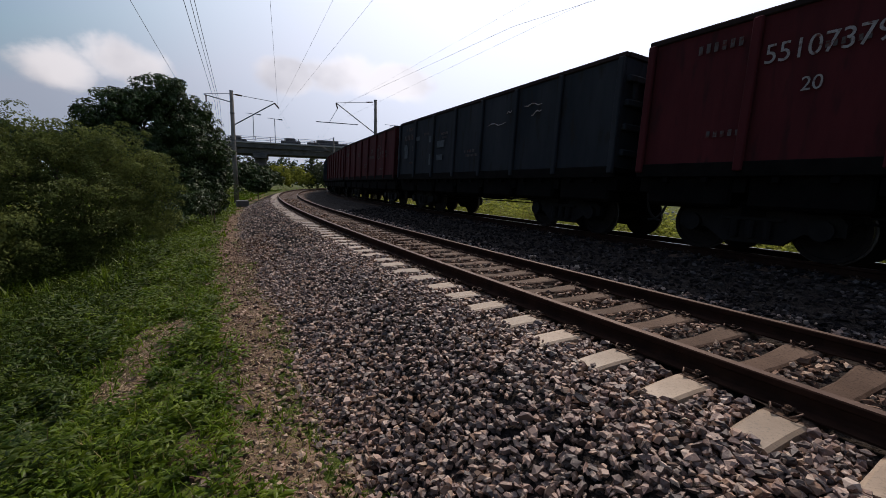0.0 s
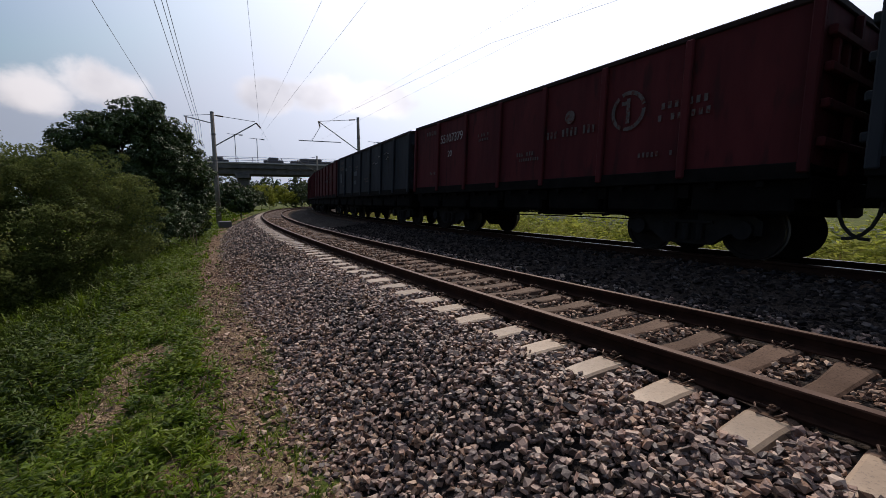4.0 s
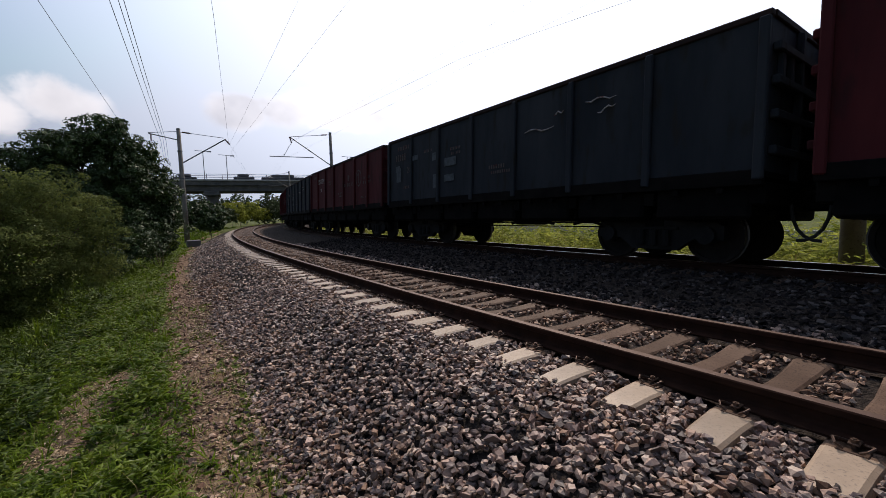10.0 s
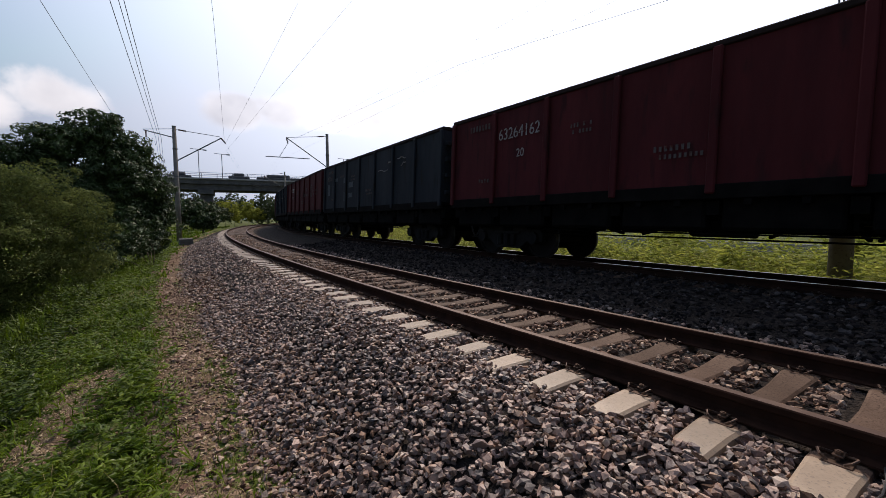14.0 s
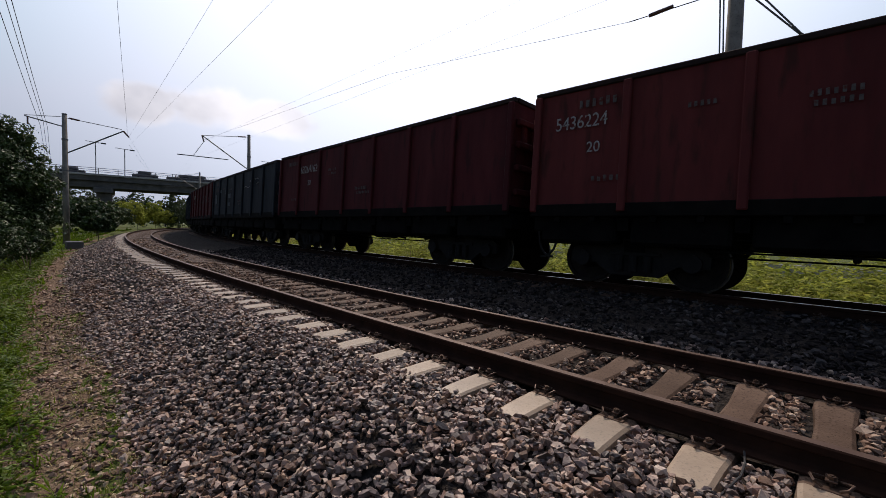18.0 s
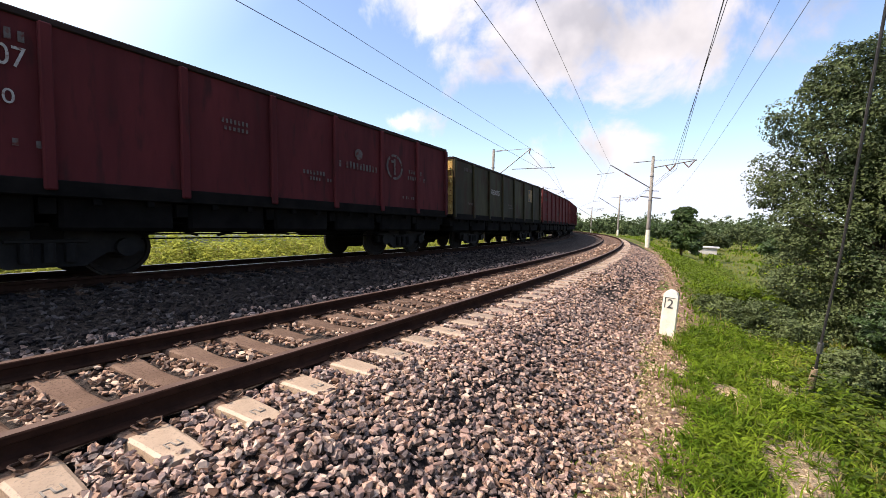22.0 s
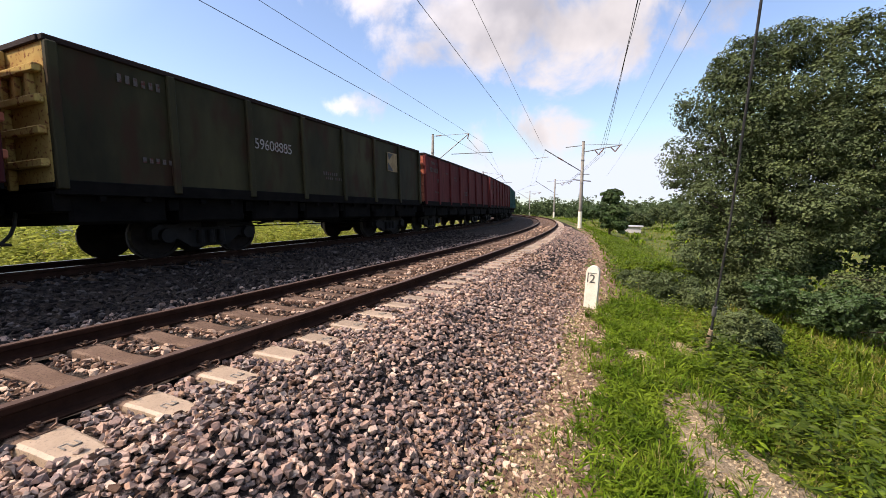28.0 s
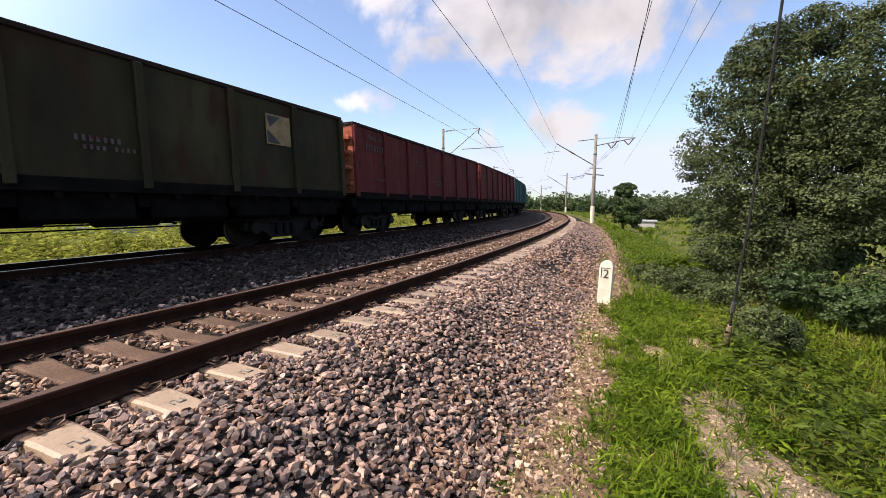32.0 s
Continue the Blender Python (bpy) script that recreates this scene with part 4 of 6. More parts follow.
def markings(w, style, seed):
    """Stencils on the side that faces the empty track."""
    x = -SIDE - 0.04

    def row(name, y, z, width, height, n, k, m, label=""):
        bm = bmesh.new()
        bars(bm, x, y, z, width, height, n, seed=seed + k)
        part(name, bm, m, w, label, kind="stuff")

    def stencil(name, text, y, z, width, height, m, label):
        me = letters(text, 1.0)
        co = np.zeros(len(me.vertices) * 3)
        me.vertices.foreach_get("co", co)
        co = co.reshape(-1, 3)
        lo, hi = co.min(0), co.max(0)
        co[:, 0], co[:, 1] = (co[:, 0] - lo[0]) * width / (hi[0] - lo[0]), (co[:, 1] - lo[1]) * height / (hi[1] - lo[1])
        me.vertices.foreach_set("co", co.ravel())
        me.materials.append(m)
        o = part(name, me, None, w, label, kind="stuff")
        o.matrix_basis = Matrix.Translation((x - 0.002, y, z)) @ Matrix(((0, 0, -1, 0), (-1, 0, 0, 0), (0, 1, 0, 0), (0, 0, 0, 1)))
    mat = M_STENCIL if seed in (69, 91, 102, 113, 124) else M_FADED
    y0, z0, width, high = {69: (HALF - 1.9, 2.84, 1.36, 0.27), 91: (HALF - 1.92, 2.84, 1.34, 0.27), 102: (HALF - 0.45, 2.84, 0.98, 0.24), 113: (HALF - 0.4, 2.86, 1.18, 0.27), 124: (2.4, 2.47, 1.12, 0.25)}.get(seed, (HALF - 0.62, 2.84, 1.25, 0.23))
    digits = DIGITS.get(seed)
    if digits:
        stencil("wagon_number", digits, y0, z0, width, high, mat, "worn white stencilled digits")
    else:
        row("wagon_number", y0, z0, width, high, 8, 0, mat, "row of worn white stencilled strokes")
    faint = M_FADED
    for k, (y, z, width, height, n) in enumerate(((0.78, 3.2, 0.85, 0.15, 7), (2.6, 2.9, 0.5, 0.09, 6), (4.1, 2.78, 0.55, 0.09, 7), (4.15, 2.65, 0.5, 0.08, 6), (5.9, 2.05, 0.65, 0.1, 7), (6.0, 1.92, 0.75, 0.08, 9), (1.2, 1.85, 0.55, 0.1, 5))):
        if not (k == 1 and seed in (91, 113) or k in (1, 2, 3) and style == "olive"):
            row("stencil", HALF - y, z, width, height, n, k + 1, faint)
    if style != "olive":
        stencil("load_mark", "20", {69: HALF - 2.4, 91: HALF - 2.55, 102: HALF - 1.08, 113: HALF - 1.22}.get(seed, HALF - 1.45), 2.38, 0.24, 0.19, mat, "white stencilled number 20")
    mark = M_STENCIL if seed == 102 else M_FADED
    if style == "ring":
        bm = bmesh.new()
        ring_logo(bm, x, -HALF + 2.88, 2.62, 0.37)
        part("ring_emblem", bm, mark, w, "white broken ring emblem")
        row("owner_mark", -HALF + 2.2, 2.52, 0.85, 0.12, 7, 8, M_FADED, "row of worn white strokes")
        row("owner_mark", -HALF + 2.25, 2.32, 0.95, 0.12, 8, 9, M_FADED, "row of worn white strokes")
        row("owner_mark", -HALF + 5.15, 2.35, 1.55, 0.18, 13, 10, M_FADED, "faded strokes")
        row("owner_mark", -HALF + 2.6, 1.72, 0.7, 0.09, 8, 11, M_FADED, "faded strokes")
        part("round_emblem", rods(((x - 0.004, -HALF + 4.35, 2.75), (x, -HALF + 4.35, 2.75), 0.14), n=18), M_FADED, w, "faded round emblem")
    elif style == "patches":
        for y, z, a, b in ((5.35, 2.1, 0.35, 0.5), (4.3, 2.75, 0.5, 0.16), (2.9, 2.6, 0.22, 0.24), (2.85, 1.75, 0.26, 0.42), (2.2, 2.35, 0.6, 0.24), (2.2, 1.9, 0.5, 0.2), (5.4, 2.45, 0.3, 0.22)):
            part("paint_patch", boxes(((x - 0.004, y - a, z), (x, y, z + b))), M_PATCH, w, "pale touched-up paint patch")
        for (y0, z0), (y1, z1) in (((-1.2, 2.78), (-2.1, 2.72)), ((-2.1, 3.0), (-2.35, 3.02)), ((-2.9, 3.08), (-3.6, 3.04)), ((-3.2, 2.8), (-3.6, 2.9))):
            pts = [(x - 0.002, y0 + (y1 - y0) * u, z0 + (z1 - z0) * u + 0.035 * math.sin(9 * u + y0)) for u in (0, 0.2, 0.4, 0.6, 0.8, 1.0)]
            part("chalk_scrawl", tube(pts, [0.006, 0.016, 0.012, 0.018, 0.01, 0.005], 5), M_STENCIL, w, "loose white chalk scrawl")
    elif style == "olive":
        bm = boxes(((x - 0.003, -HALF + 1.9, 2.5), (x, -HALF + 2.6, 3.22)))
        part("rust_patch", bm, M_BUFF, w, "bare pale buff patched square")
        bm = bmesh.new()
        for tri in (((2.57, 3.18), (2.2, 3.18), (2.5, 2.9)), ((2.57, 2.84), (2.2, 2.53), (2.57, 2.53))):
            vs = [bm.verts.new((x - 0.007, -HALF + u, v)) for u, v in tri]
            bm.faces.new(vs)
        part("painted_arrow", bm, M_BLACKPAINT, w, "dark painted mark")


DIGITS = {69: "55107379", 91: "63264162", 102: "5436224", 113: "52355807", 124: "59608885"}

# the train from its head (beyond the bridge) to its tail; the fourth from the middle sets the count
TRAIN = [("red", "plain"), ("red", "plain"), ("dark", "patches"), ("red", "plain"), ("red", "ring"), ("dark", "patches"),
         ("red", "ring"), ("dark", "patches"), ("red", "numbers"), ("red_b", "ring"), ("red_c", "numbers_ring"), ("olive", "olive"),
         ("red_b", "numbers"), ("red_b", "plain"), ("teal", "plain"), ("teal", "plain"), ("red", "plain"), ("dark", "plain"), ("red", "plain"), ("red", "plain")]
MIDDLE = 9
LOOKS = {"red": (M_RED, M_RED, "dull red oxide gondola wagon, dusty, with stencilled side"), "red_b": (M_RED_B, M_RED_END_SUN, "faded red oxide gondola wagon with worn white stencils"),
         "red_c": (M_RED, M_RED_END_SUN, "red oxide gondola wagon, end wall in sunlit orange-red"), "dark": (M_DARKGREEN, M_DARKGREEN, "dark grey-green gondola wagon with pale patches"),
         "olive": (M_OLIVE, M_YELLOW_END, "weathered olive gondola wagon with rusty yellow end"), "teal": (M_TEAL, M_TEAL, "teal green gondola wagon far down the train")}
# seconds, place of the middle wagon along the track
RUN = [(0, -39.1), (1, -36.85), (4, -29.9), (9, -19.1), (11, -15.1), (13, -11.0), (14.5, -7.9), (16.5, -4.2), (18, -1.4), (19, 0.42), (19.5, 1.05), (20, 1.88), (20.5, 2.98), (21, 4.12), (22, 6.3), (23, 8.2),
       (24, 9.8), (26, 12.6), (28.5, 16.9), (30, 19.4), (31, 20.75), (32, 21.9)]
WAGONS = []


def build_train():
    base = wagon_template()
    for i, (colour, style) in enumerate(TRAIN):
        w = base if i == 0 else copy_thing(base, Matrix())
        WAGONS.append(w)
    for i, (colour, style) in enumerate(TRAIN):
        w = WAGONS[i]
        paint, ends, label = LOOKS[colour]
        tagged(w, label)
        repaint(w, paint, ends)
        st = {"numbers_ring": "ring"}.get(style, style)
        markings(w, st, 11 * i + 3)
        if colour == "olive":
            # a type with its bogies closer to the middle
            for o in w.children:
                if o.name.split(".")[0] in ("bogie", "wheelset"):
                    o.matrix_basis = pose(0, -0.9 if o.matrix_basis.translation.y > 0 else -0.1, 0) @ o.matrix_basis
        w.scale.z = 0.952 if i == 10 else 0.913 if i > 10 else 1.0 if i == 9 else 1.022


build_train()


# ---- plants ----
def foliage(blobs, n, size, clump=0.22, per=70, core=0.22):
    """Leaves on rounded sprays that stand out from rounded masses (x, y, z, radius, height factor): places, sizes, facings."""
    b = np.array(blobs)
    vol = b[:, 3] ** 2
    k = max(1, int(n * (1 - core)) // per)
    c = b[rng.choice(len(b), k, p=vol / vol.sum())]
    d = rng.normal(size=(k, 3))
    d /= np.linalg.norm(d, axis=1)[:, None]
    r = c[:, 3] * rng.uniform(0.3, 1.0, k) ** 0.3 * rng.uniform(0.85, 1.12, k)
    flat = np.stack([np.ones(k), np.ones(k), c[:, 4]], -1)
    mid = c[:, :3] + d * r[:, None] * flat
    spread = clump * rng.uniform(0.6, 1.6, k)
    e = rng.normal(size=(k * per, 3)) + 0.55 * np.repeat(d, per, 0) + np.array([0, 0, 0.35])
    e /= np.linalg.norm(e, axis=1)[:, None]
    p = np.repeat(mid, per, 0) + e * (np.repeat(spread, per) * rng.uniform(0.35, 1.0, k * per) ** 0.5)[:, None] * np.array([1, 1, 0.7])
    facing = e + np.array([0, 0, 0.5]) + rng.normal(0, 0.45, e.shape)
    # leaves deep inside, which close the crown
    q = int(n * core)
    c = b[rng.choice(len(b), q, p=vol / vol.sum())]
    d = rng.normal(size=(q, 3))
    d /= np.linalg.norm(d, axis=1)[:, None]
    inner = c[:, :3] + d * (c[:, 3] * rng.uniform(0, 1, q) ** 0.5 * 0.78)[:, None] * np.stack([np.ones(q), np.ones(q), c[:, 4]], -1)
    return (np.concatenate([p, inner]), np.concatenate([rng.uniform(0.6, 1.35, k * per) * size, rng.uniform(1.0, 1.9, q) * size]), np.concatenate([facing, rng.normal(size=(q, 3))]))


def tree(name, root, blobs, n, size, material, label, category, trunk=0.2, clump=0.25, twigs=True, group="", per=70, core=0.22, gather=1.0):
    t = thing(name, label, category, group)
    x, y, z = root
    top = max(b[2] for b in blobs)
    rt = random.Random(int(abs(x * 100 + y * 10)))
    main = [(x, y, z - 0.3), (x + 0.05, y, z + 0.35 * (top - z)), (x + 0.1 * rt.uniform(-1, 1), y + 0.1, z + 0.7 * (top - z)), (x + rt.uniform(-0.2, 0.2), y, top)]
    part("trunk", tube(main, [trunk, trunk * 0.8, trunk * 0.5, trunk * 0.15], 9), M_BARK, t, smooth=True)
    for b in blobs:
        k = rt.uniform(0.15, 0.6)
        a = Vector(main[0]).lerp(Vector(main[3]), k)
        e = Vector(b[:3])
        part("limb", tube([a, a.lerp(e, 0.5) + Vector((rt.uniform(-0.2, 0.2), rt.uniform(-0.2, 0.2), 0.12)), e], [trunk * 0.45, trunk * 0.28, trunk * 0.08], 6), M_BARK, t, smooth=True)
        for _ in range(3 if twigs else 0):
            q = e + Vector((rt.uniform(-1, 1), rt.uniform(-1, 1), rt.uniform(-0.6, 0.8))) * b[3] * 0.85
            part("twig", tube([a.lerp(e, 0.6), q], [trunk * 0.2, trunk * 0.04], 5), M_BARK, t)
    blobs = [(*b[:3], b[3] * gather, b[4]) for b in blobs]
    p, s, facing = foliage(blobs, n, size, clump, per, core)
    p[:, 2] = np.maximum(p[:, 2], z + 0.05)
    part("crown", leaf_mesh("crown", p, s, 1.5, 0.45, facing), material, t, "dense leafy crown")
    return t


def build_trees():
    tree("tree", (-1.2, 25.5, -1.6), [(-1.1, 25.3, 4.9, 1.25, 0.9), (-2.4, 24.8, 4.2, 1.2, 0.8), (-3.6, 24.6, 3.5, 1.1, 0.85), (0.2, 25.4, 4.1, 1.1, 0.8), (0.8, 25.8, 2.6, 1.0, 1.1),
                                     (-0.6, 25.0, 3.0, 1.4, 1.0), (-2.6, 24.6, 2.4, 1.4, 1.0), (1.0, 25.9, 1.0, 0.8, 1.2), (-1.4, 24.6, 1.2, 1.5, 1.0), (-4.3, 24.8, 2.0, 1.2, 1.0), (0.3, 25.2, 0.4, 1.1, 0.9)],
         60000, 0.088, M_LEAF, "tall dark green tree with a dense ragged crown on the embankment", "tree", 0.24, 0.3, group="trees by the railway", per=60)
    tree("tree", (-8.5, 27, -1.8), [(-8.2, 27, 2.8, 1.4, 1.0), (-9.6, 27.5, 2.2, 1.5, 1.0), (-7.0, 26.6, 2.2, 1.3, 1.0), (-8.4, 26.6, 1.0, 1.6, 1.0)],
         22000, 0.11, M_LEAF, "dark leafy tree behind the bushes", "tree", 0.2, 0.28, group="trees by the railway")
    tree("bush", (-2.7, 15.0, -1.5), [(-2.1, 15.0, 1.75, 1.0, 0.85), (-1.2, 15.3, 1.05, 0.85, 0.95), (-3.3, 14.6, 1.85, 1.0, 0.85), (-1.15, 15.0, 0.05, 0.8, 0.9), (-2.8, 14.2, 0.4, 1.2, 0.85), (-4.1, 14.0, 1.3, 1.15, 0.9), (-2.4, 14.5, -0.7, 0.8, 0.8), (-3.4, 13.9, -0.7, 1.0, 0.8), (-4.4, 13.4, -0.4, 1.1, 0.8)],
         60000, 0.042, M_LEAF_C, "broad olive-green bush with soft fine foliage", "bush", 0.07, 0.26, group="bushes", per=110)
    tree("bush", (-4.6, 13.2, -1.6), [(-4.8, 13.2, 1.2, 1.1, 0.9), (-5.7, 13.0, 1.3, 1.2, 0.9), (-4.6, 12.6, 0.2, 1.0, 0.8), (-3.9, 12.4, -0.4, 0.8, 0.8)],
         30000, 0.05, M_LEAF_C, "rounded dark bush in the shade of trees", "bush", 0.07, 0.26, group="bushes", per=110)
    tree("bush", (0.6, 21.0, -1.1), [(-0.2, 21.0, 0.1, 0.7, 1.0), (0.2, 22.5, 0.0, 0.7, 1.0), (0.9, 25.5, 0.0, 0.7, 1.1), (-0.9, 19.6, -0.4, 0.6, 0.8)],
         12000, 0.06, M_LEAF, "low dark shrubs at the edge of the grass", "bush", 0.04, 0.15, group="bushes")
    tree("tree", (-3.4, -14.2, -1.7), [(-1.9, -14.0, 3.9, 0.95, 1.0), (-1.5, -13.9, 2.4, 0.8, 1.1), (-2.6, -14.0, 4.9, 0.95, 0.8), (-3.6, -14.2, 5.3, 0.9, 0.75), (-2.9, -13.5, 3.3, 1.2, 0.9), (-2.2, -13.4, 1.2, 1.0, 1.0),
                                       (-3.4, -13.4, 1.9, 1.0, 0.8), (-1.9, -13.5, 0.0, 0.85, 0.9), (-3.2, -13.1, 0.1, 1.0, 0.8), (-2.6, -13.6, -0.9, 1.0, 0.6), (-3.9, -13.4, 3.9, 1.1, 0.9), (-4.2, -13.0, 1.0, 1.0, 0.9), (-2.5, -13.7, 2.3, 0.8, 0.9), (-3.3, -13.5, 2.7, 0.9, 0.8), (-4.0, -13.3, 2.7, 0.9, 0.9)],
         105000, 0.05, M_LEAF_B, "large leafy tree with a broad grey-green crown", "tree", 0.16, 0.27, group="trees by the railway", per=80, core=0.06, gather=0.84)
    tree("tree", (-6.1, -13.6, -1.9), [(-4.9, -13.7, 5.0, 0.95, 0.8), (-6.0, -13.6, 5.5, 1.0, 0.8), (-7.2, -13.4, 5.2, 1.2, 0.9), (-5.6, -12.9, 3.6, 1.1, 0.8), (-6.9, -12.8, 3.2, 1.2, 0.9), 
                                       (-7.6, -12.4, 1.4, 1.3, 1.0), (-5.0, -12.5, -0.8, 1.0, 0.6), (-4.9, -13.2, 2.4, 1.0, 0.8), (-4.4, -13.2, 1.5, 0.9, 1.0), (-4.5, -13.4, 3.1, 0.9, 1.0)],
         80000, 0.05, M_LEAF_B, "leafy tree with open gaps and bare stems", "tree", 0.15, 0.27, group="trees by the railway", per=80, core=0.03, gather=0.84)
    # darker leaves than the trees above: their shade is put into the colour
    tree("bush", (-4.4, -11.6, -1.8), [(-4.2, -11.6, -0.9, 0.7, 0.8), (-5.4, -11.2, -0.9, 0.8, 0.8), (-6.6, -10.6, -1.0, 0.8, 0.8), (-3.2, -12.2, -0.7, 0.6, 0.8)],
         18000, 0.05, M_LEAF, "low undergrowth under the leafy trees, darkened for their shade", "bush", 0.03, 0.13, group="bushes")
    # added thicket: its dark leaves stand for the shaded hollow under the crowns
    tree("bush", (-6.2, -15.8, -1.9), [(-5.6, -15.6, 0.6, 1.3, 1.1), (-7.4, -15.4, 0.8, 1.5, 1.1), (-4.6, -15.8, -0.2, 1.1, 1.0), (-9.0, -15.2, 0.6, 1.6, 1.1), (-6.4, -15.9, 2.0, 1.3, 1.0)],
         16000, 0.09, M_LEAF, "dark thicket standing in for shade between the trees", "bush", 0.06, 0.25, group="bushes")
    tree("bush", (-1.85, -8.25, -1.3), [(-1.8, -8.2, -0.75, 0.34, 0.9), (-2.1, -8.3, -0.9, 0.3, 0.8), (-1.65, -8.1, -1.0, 0.28, 0.7)],
         11000, 0.028, M_LEAF_B, "small bushy shrub beside the guy wire", "bush", 0.02, 0.09, twigs=False, group="bushes")
    tree("bush", (-1.0, -11.3, -1.35), [(-1.0, -11.3, -0.75, 0.5, 0.8), (-0.5, -11.9, -0.8, 0.45, 0.8), (-1.6, -11.0, -0.85, 0.5, 0.8), (-0.2, -12.8, -0.8, 0.4, 0.8)],
         14000, 0.035, M_LEAF_B, "low green shrubs between grass and trees", "bush", 0.02, 0.12, twigs=False, group="bushes")
    tree("bush", (-0.7, -13.6, -1.3), [(-0.6, -13.4, -0.75, 0.45, 0.8), (-1.1, -13.2, -0.7, 0.5, 0.8), (-0.3, -14.6, -0.8, 0.45, 0.7)],
         11000, 0.042, M_WEED, "low leafy bush in tall grass", "bush", 0.02, 0.12, twigs=False, group="bushes")
    tree("tree", (1.9, -42.3, -1.2), [(1.9, -42.3, 2.4, 0.9, 0.8), (1.2, -42.2, 1.2, 0.9, 0.8), (2.7, -42.3, 1.0, 0.9, 0.8), (1.9, -42, 0.2, 1.1, 0.7), (1.0, -42, -0.3, 0.8, 0.6)],
         11000, 0.15, M_LEAF, "small round-crowned tree standing alone", "tree", 0.12, 0.25, group="trees by the railway")
    for i, (x, y, h, w) in enumerate(((-6.0, -52, 1.6, 2.0), (-0.5, -66, 1.6, 2.2), (6.5, -78, 3.6, 3.2), (-4, -70, 3.2, 3.5), (2.5, -66, 2.4, 2.4), (-9, -60, 4, 3.6), (10.5, -96, 4.4, 3.6))):
        tree("bush", (x, y, -1.2), [(x, y, h * 0.55 - 1.0, w * 0.55, 0.8), (x + w * 0.5, y + 0.5, h * 0.4 - 1.0, w * 0.42, 0.8), (x - w * 0.5, y - 0.5, h * 0.45 - 1.0, w * 0.45, 0.8)],
             3000, 0.2, M_LEAF_B if i % 2 else M_LEAF, "rounded green bush in the meadow", "bush", 0.05, 0.3, per=30, twigs=False, group="bushes")
    # greenery under and beyond the bridge
    for i, (x, y, h, w) in enumerate(((7, 62, 3.5, 3), (9.5, 74, 4.5, 3.4), (4, 52, 3.6, 2.6), (12, 108, 5.5, 4), (18, 112, 6.5, 4.5), (24, 116, 6, 4.5), (2, 70, 6, 4), (30, 118, 6, 5), (5.2, 44, 1.6, 1.2), (14, 122, 11, 6), (22, 124, 10, 6), (31, 126, 11, 6), (4, 112, 10, 6), (-6, 104, 10, 6), (-14, 98, 10, 6), (40, 124, 11, 7), (-1, 82, 9, 5), (-8, 62, 8, 5))):
        tree("bush", (x, y, -0.8), [(x, y, h * 0.5, w * 0.55, 1.0), (x + w * 0.5, y + 0.5, h * 0.35, w * 0.42, 1.0), (x - w * 0.5, y - 0.5, h * 0.4, w * 0.45, 1.0)],
             3200, 0.14 + 0.03 * w, M_FARWEED if 107 < y < 118 else M_LEAF_B if i % 2 else M_LEAF, "leafy green thicket near the bridge", "bush", 0.05, 0.1 * w, per=25, twigs=False, group="bushes")
    tree("tree", (9.5, 128, 0), [(9.5, 128, 11, 2.2, 0.9), (7.5, 128, 9.5, 2, 0.9), (12, 128, 9.8, 2, 0.9), (9.5, 128, 7, 2.5, 1)], 4000, 0.26, M_LEAF, "round tree showing above the bridge", "tree", 0.25, 0.4, per=40, group="trees by the railway")


def build_far_woods():
    p, s = [], []
    for a in np.linspace(95, 268, 170):
        for d in (150, 185, 230):
            d2 = d * rng.uniform(0.9, 1.1)
            x, y = d2 * math.sin(radians(a + rng.uniform(-1, 1))), d2 * math.cos(radians(a))
            o = float(offset_of(x, y))
            if -12 < o < 16:
                continue
            h = rng.uniform(2.6, 8.6) * d / 170
            c, z, _ = foliage([(x, y, h * 0.5 - 1.5, h * 0.5, 0.95)], 440, 0.6, 0.9, 12, 0.4)
            p.append(c), s.append(z)
    for a in np.linspace(-75, 75, 120):
        d2 = 190 * rng.uniform(0.85, 1.15)
        x, y = d2 * math.sin(radians(a)), d2 * math.cos(radians(a))
        if -12 < float(offset_of(x, y)) < 16:
            continue
        h = rng.uniform(6, 10)
        c, z, _ = foliage([(x, y, h * 0.45 - 1, h * 0.5, 0.95)], 440, 0.6, 0.9, 12, 0.4)
        p.append(c), s.append(z)
    part("far_woods", leaf_mesh("far_woods", np.concatenate(p), np.concatenate(s), 1.1, 0.5), M_FAR, None, "distant line of green trees", kind="stuff")


DIRT = [(-0.55, 6.25, 0.34, 0.8, 0.15), (-0.8, 5.15, 0.2, 0.36, -0.3), (-0.8, -5.0, 0.26, 0.62, 0.2), (-1.0, -4.2, 0.36, 0.55, 0.45), (-1.45, -3.4, 0.42, 0.8, 0.5), (-0.3, -6.35, 0.2, 0.3, 0.2), (-0.9, -7.5, 0.2, 0.4, 0.1)]


def bare(x, y):
    """How bare of growth the ground is (0 to 1)."""
    v = np.zeros_like(x)
    for cx, cy, a, b, turn in DIRT:
        dx, dy = x - cx, y - cy
        u, w = dx * math.cos(turn) - dy * math.sin(turn), dx * math.sin(turn) + dy * math.cos(turn)
        v = np.maximum(v, np.clip(1.5 - np.hypot(u / a, w / b) + rng.normal(0, 0.2, x.shape), 0, 1))
    return np.minimum(1, v * 1.6)


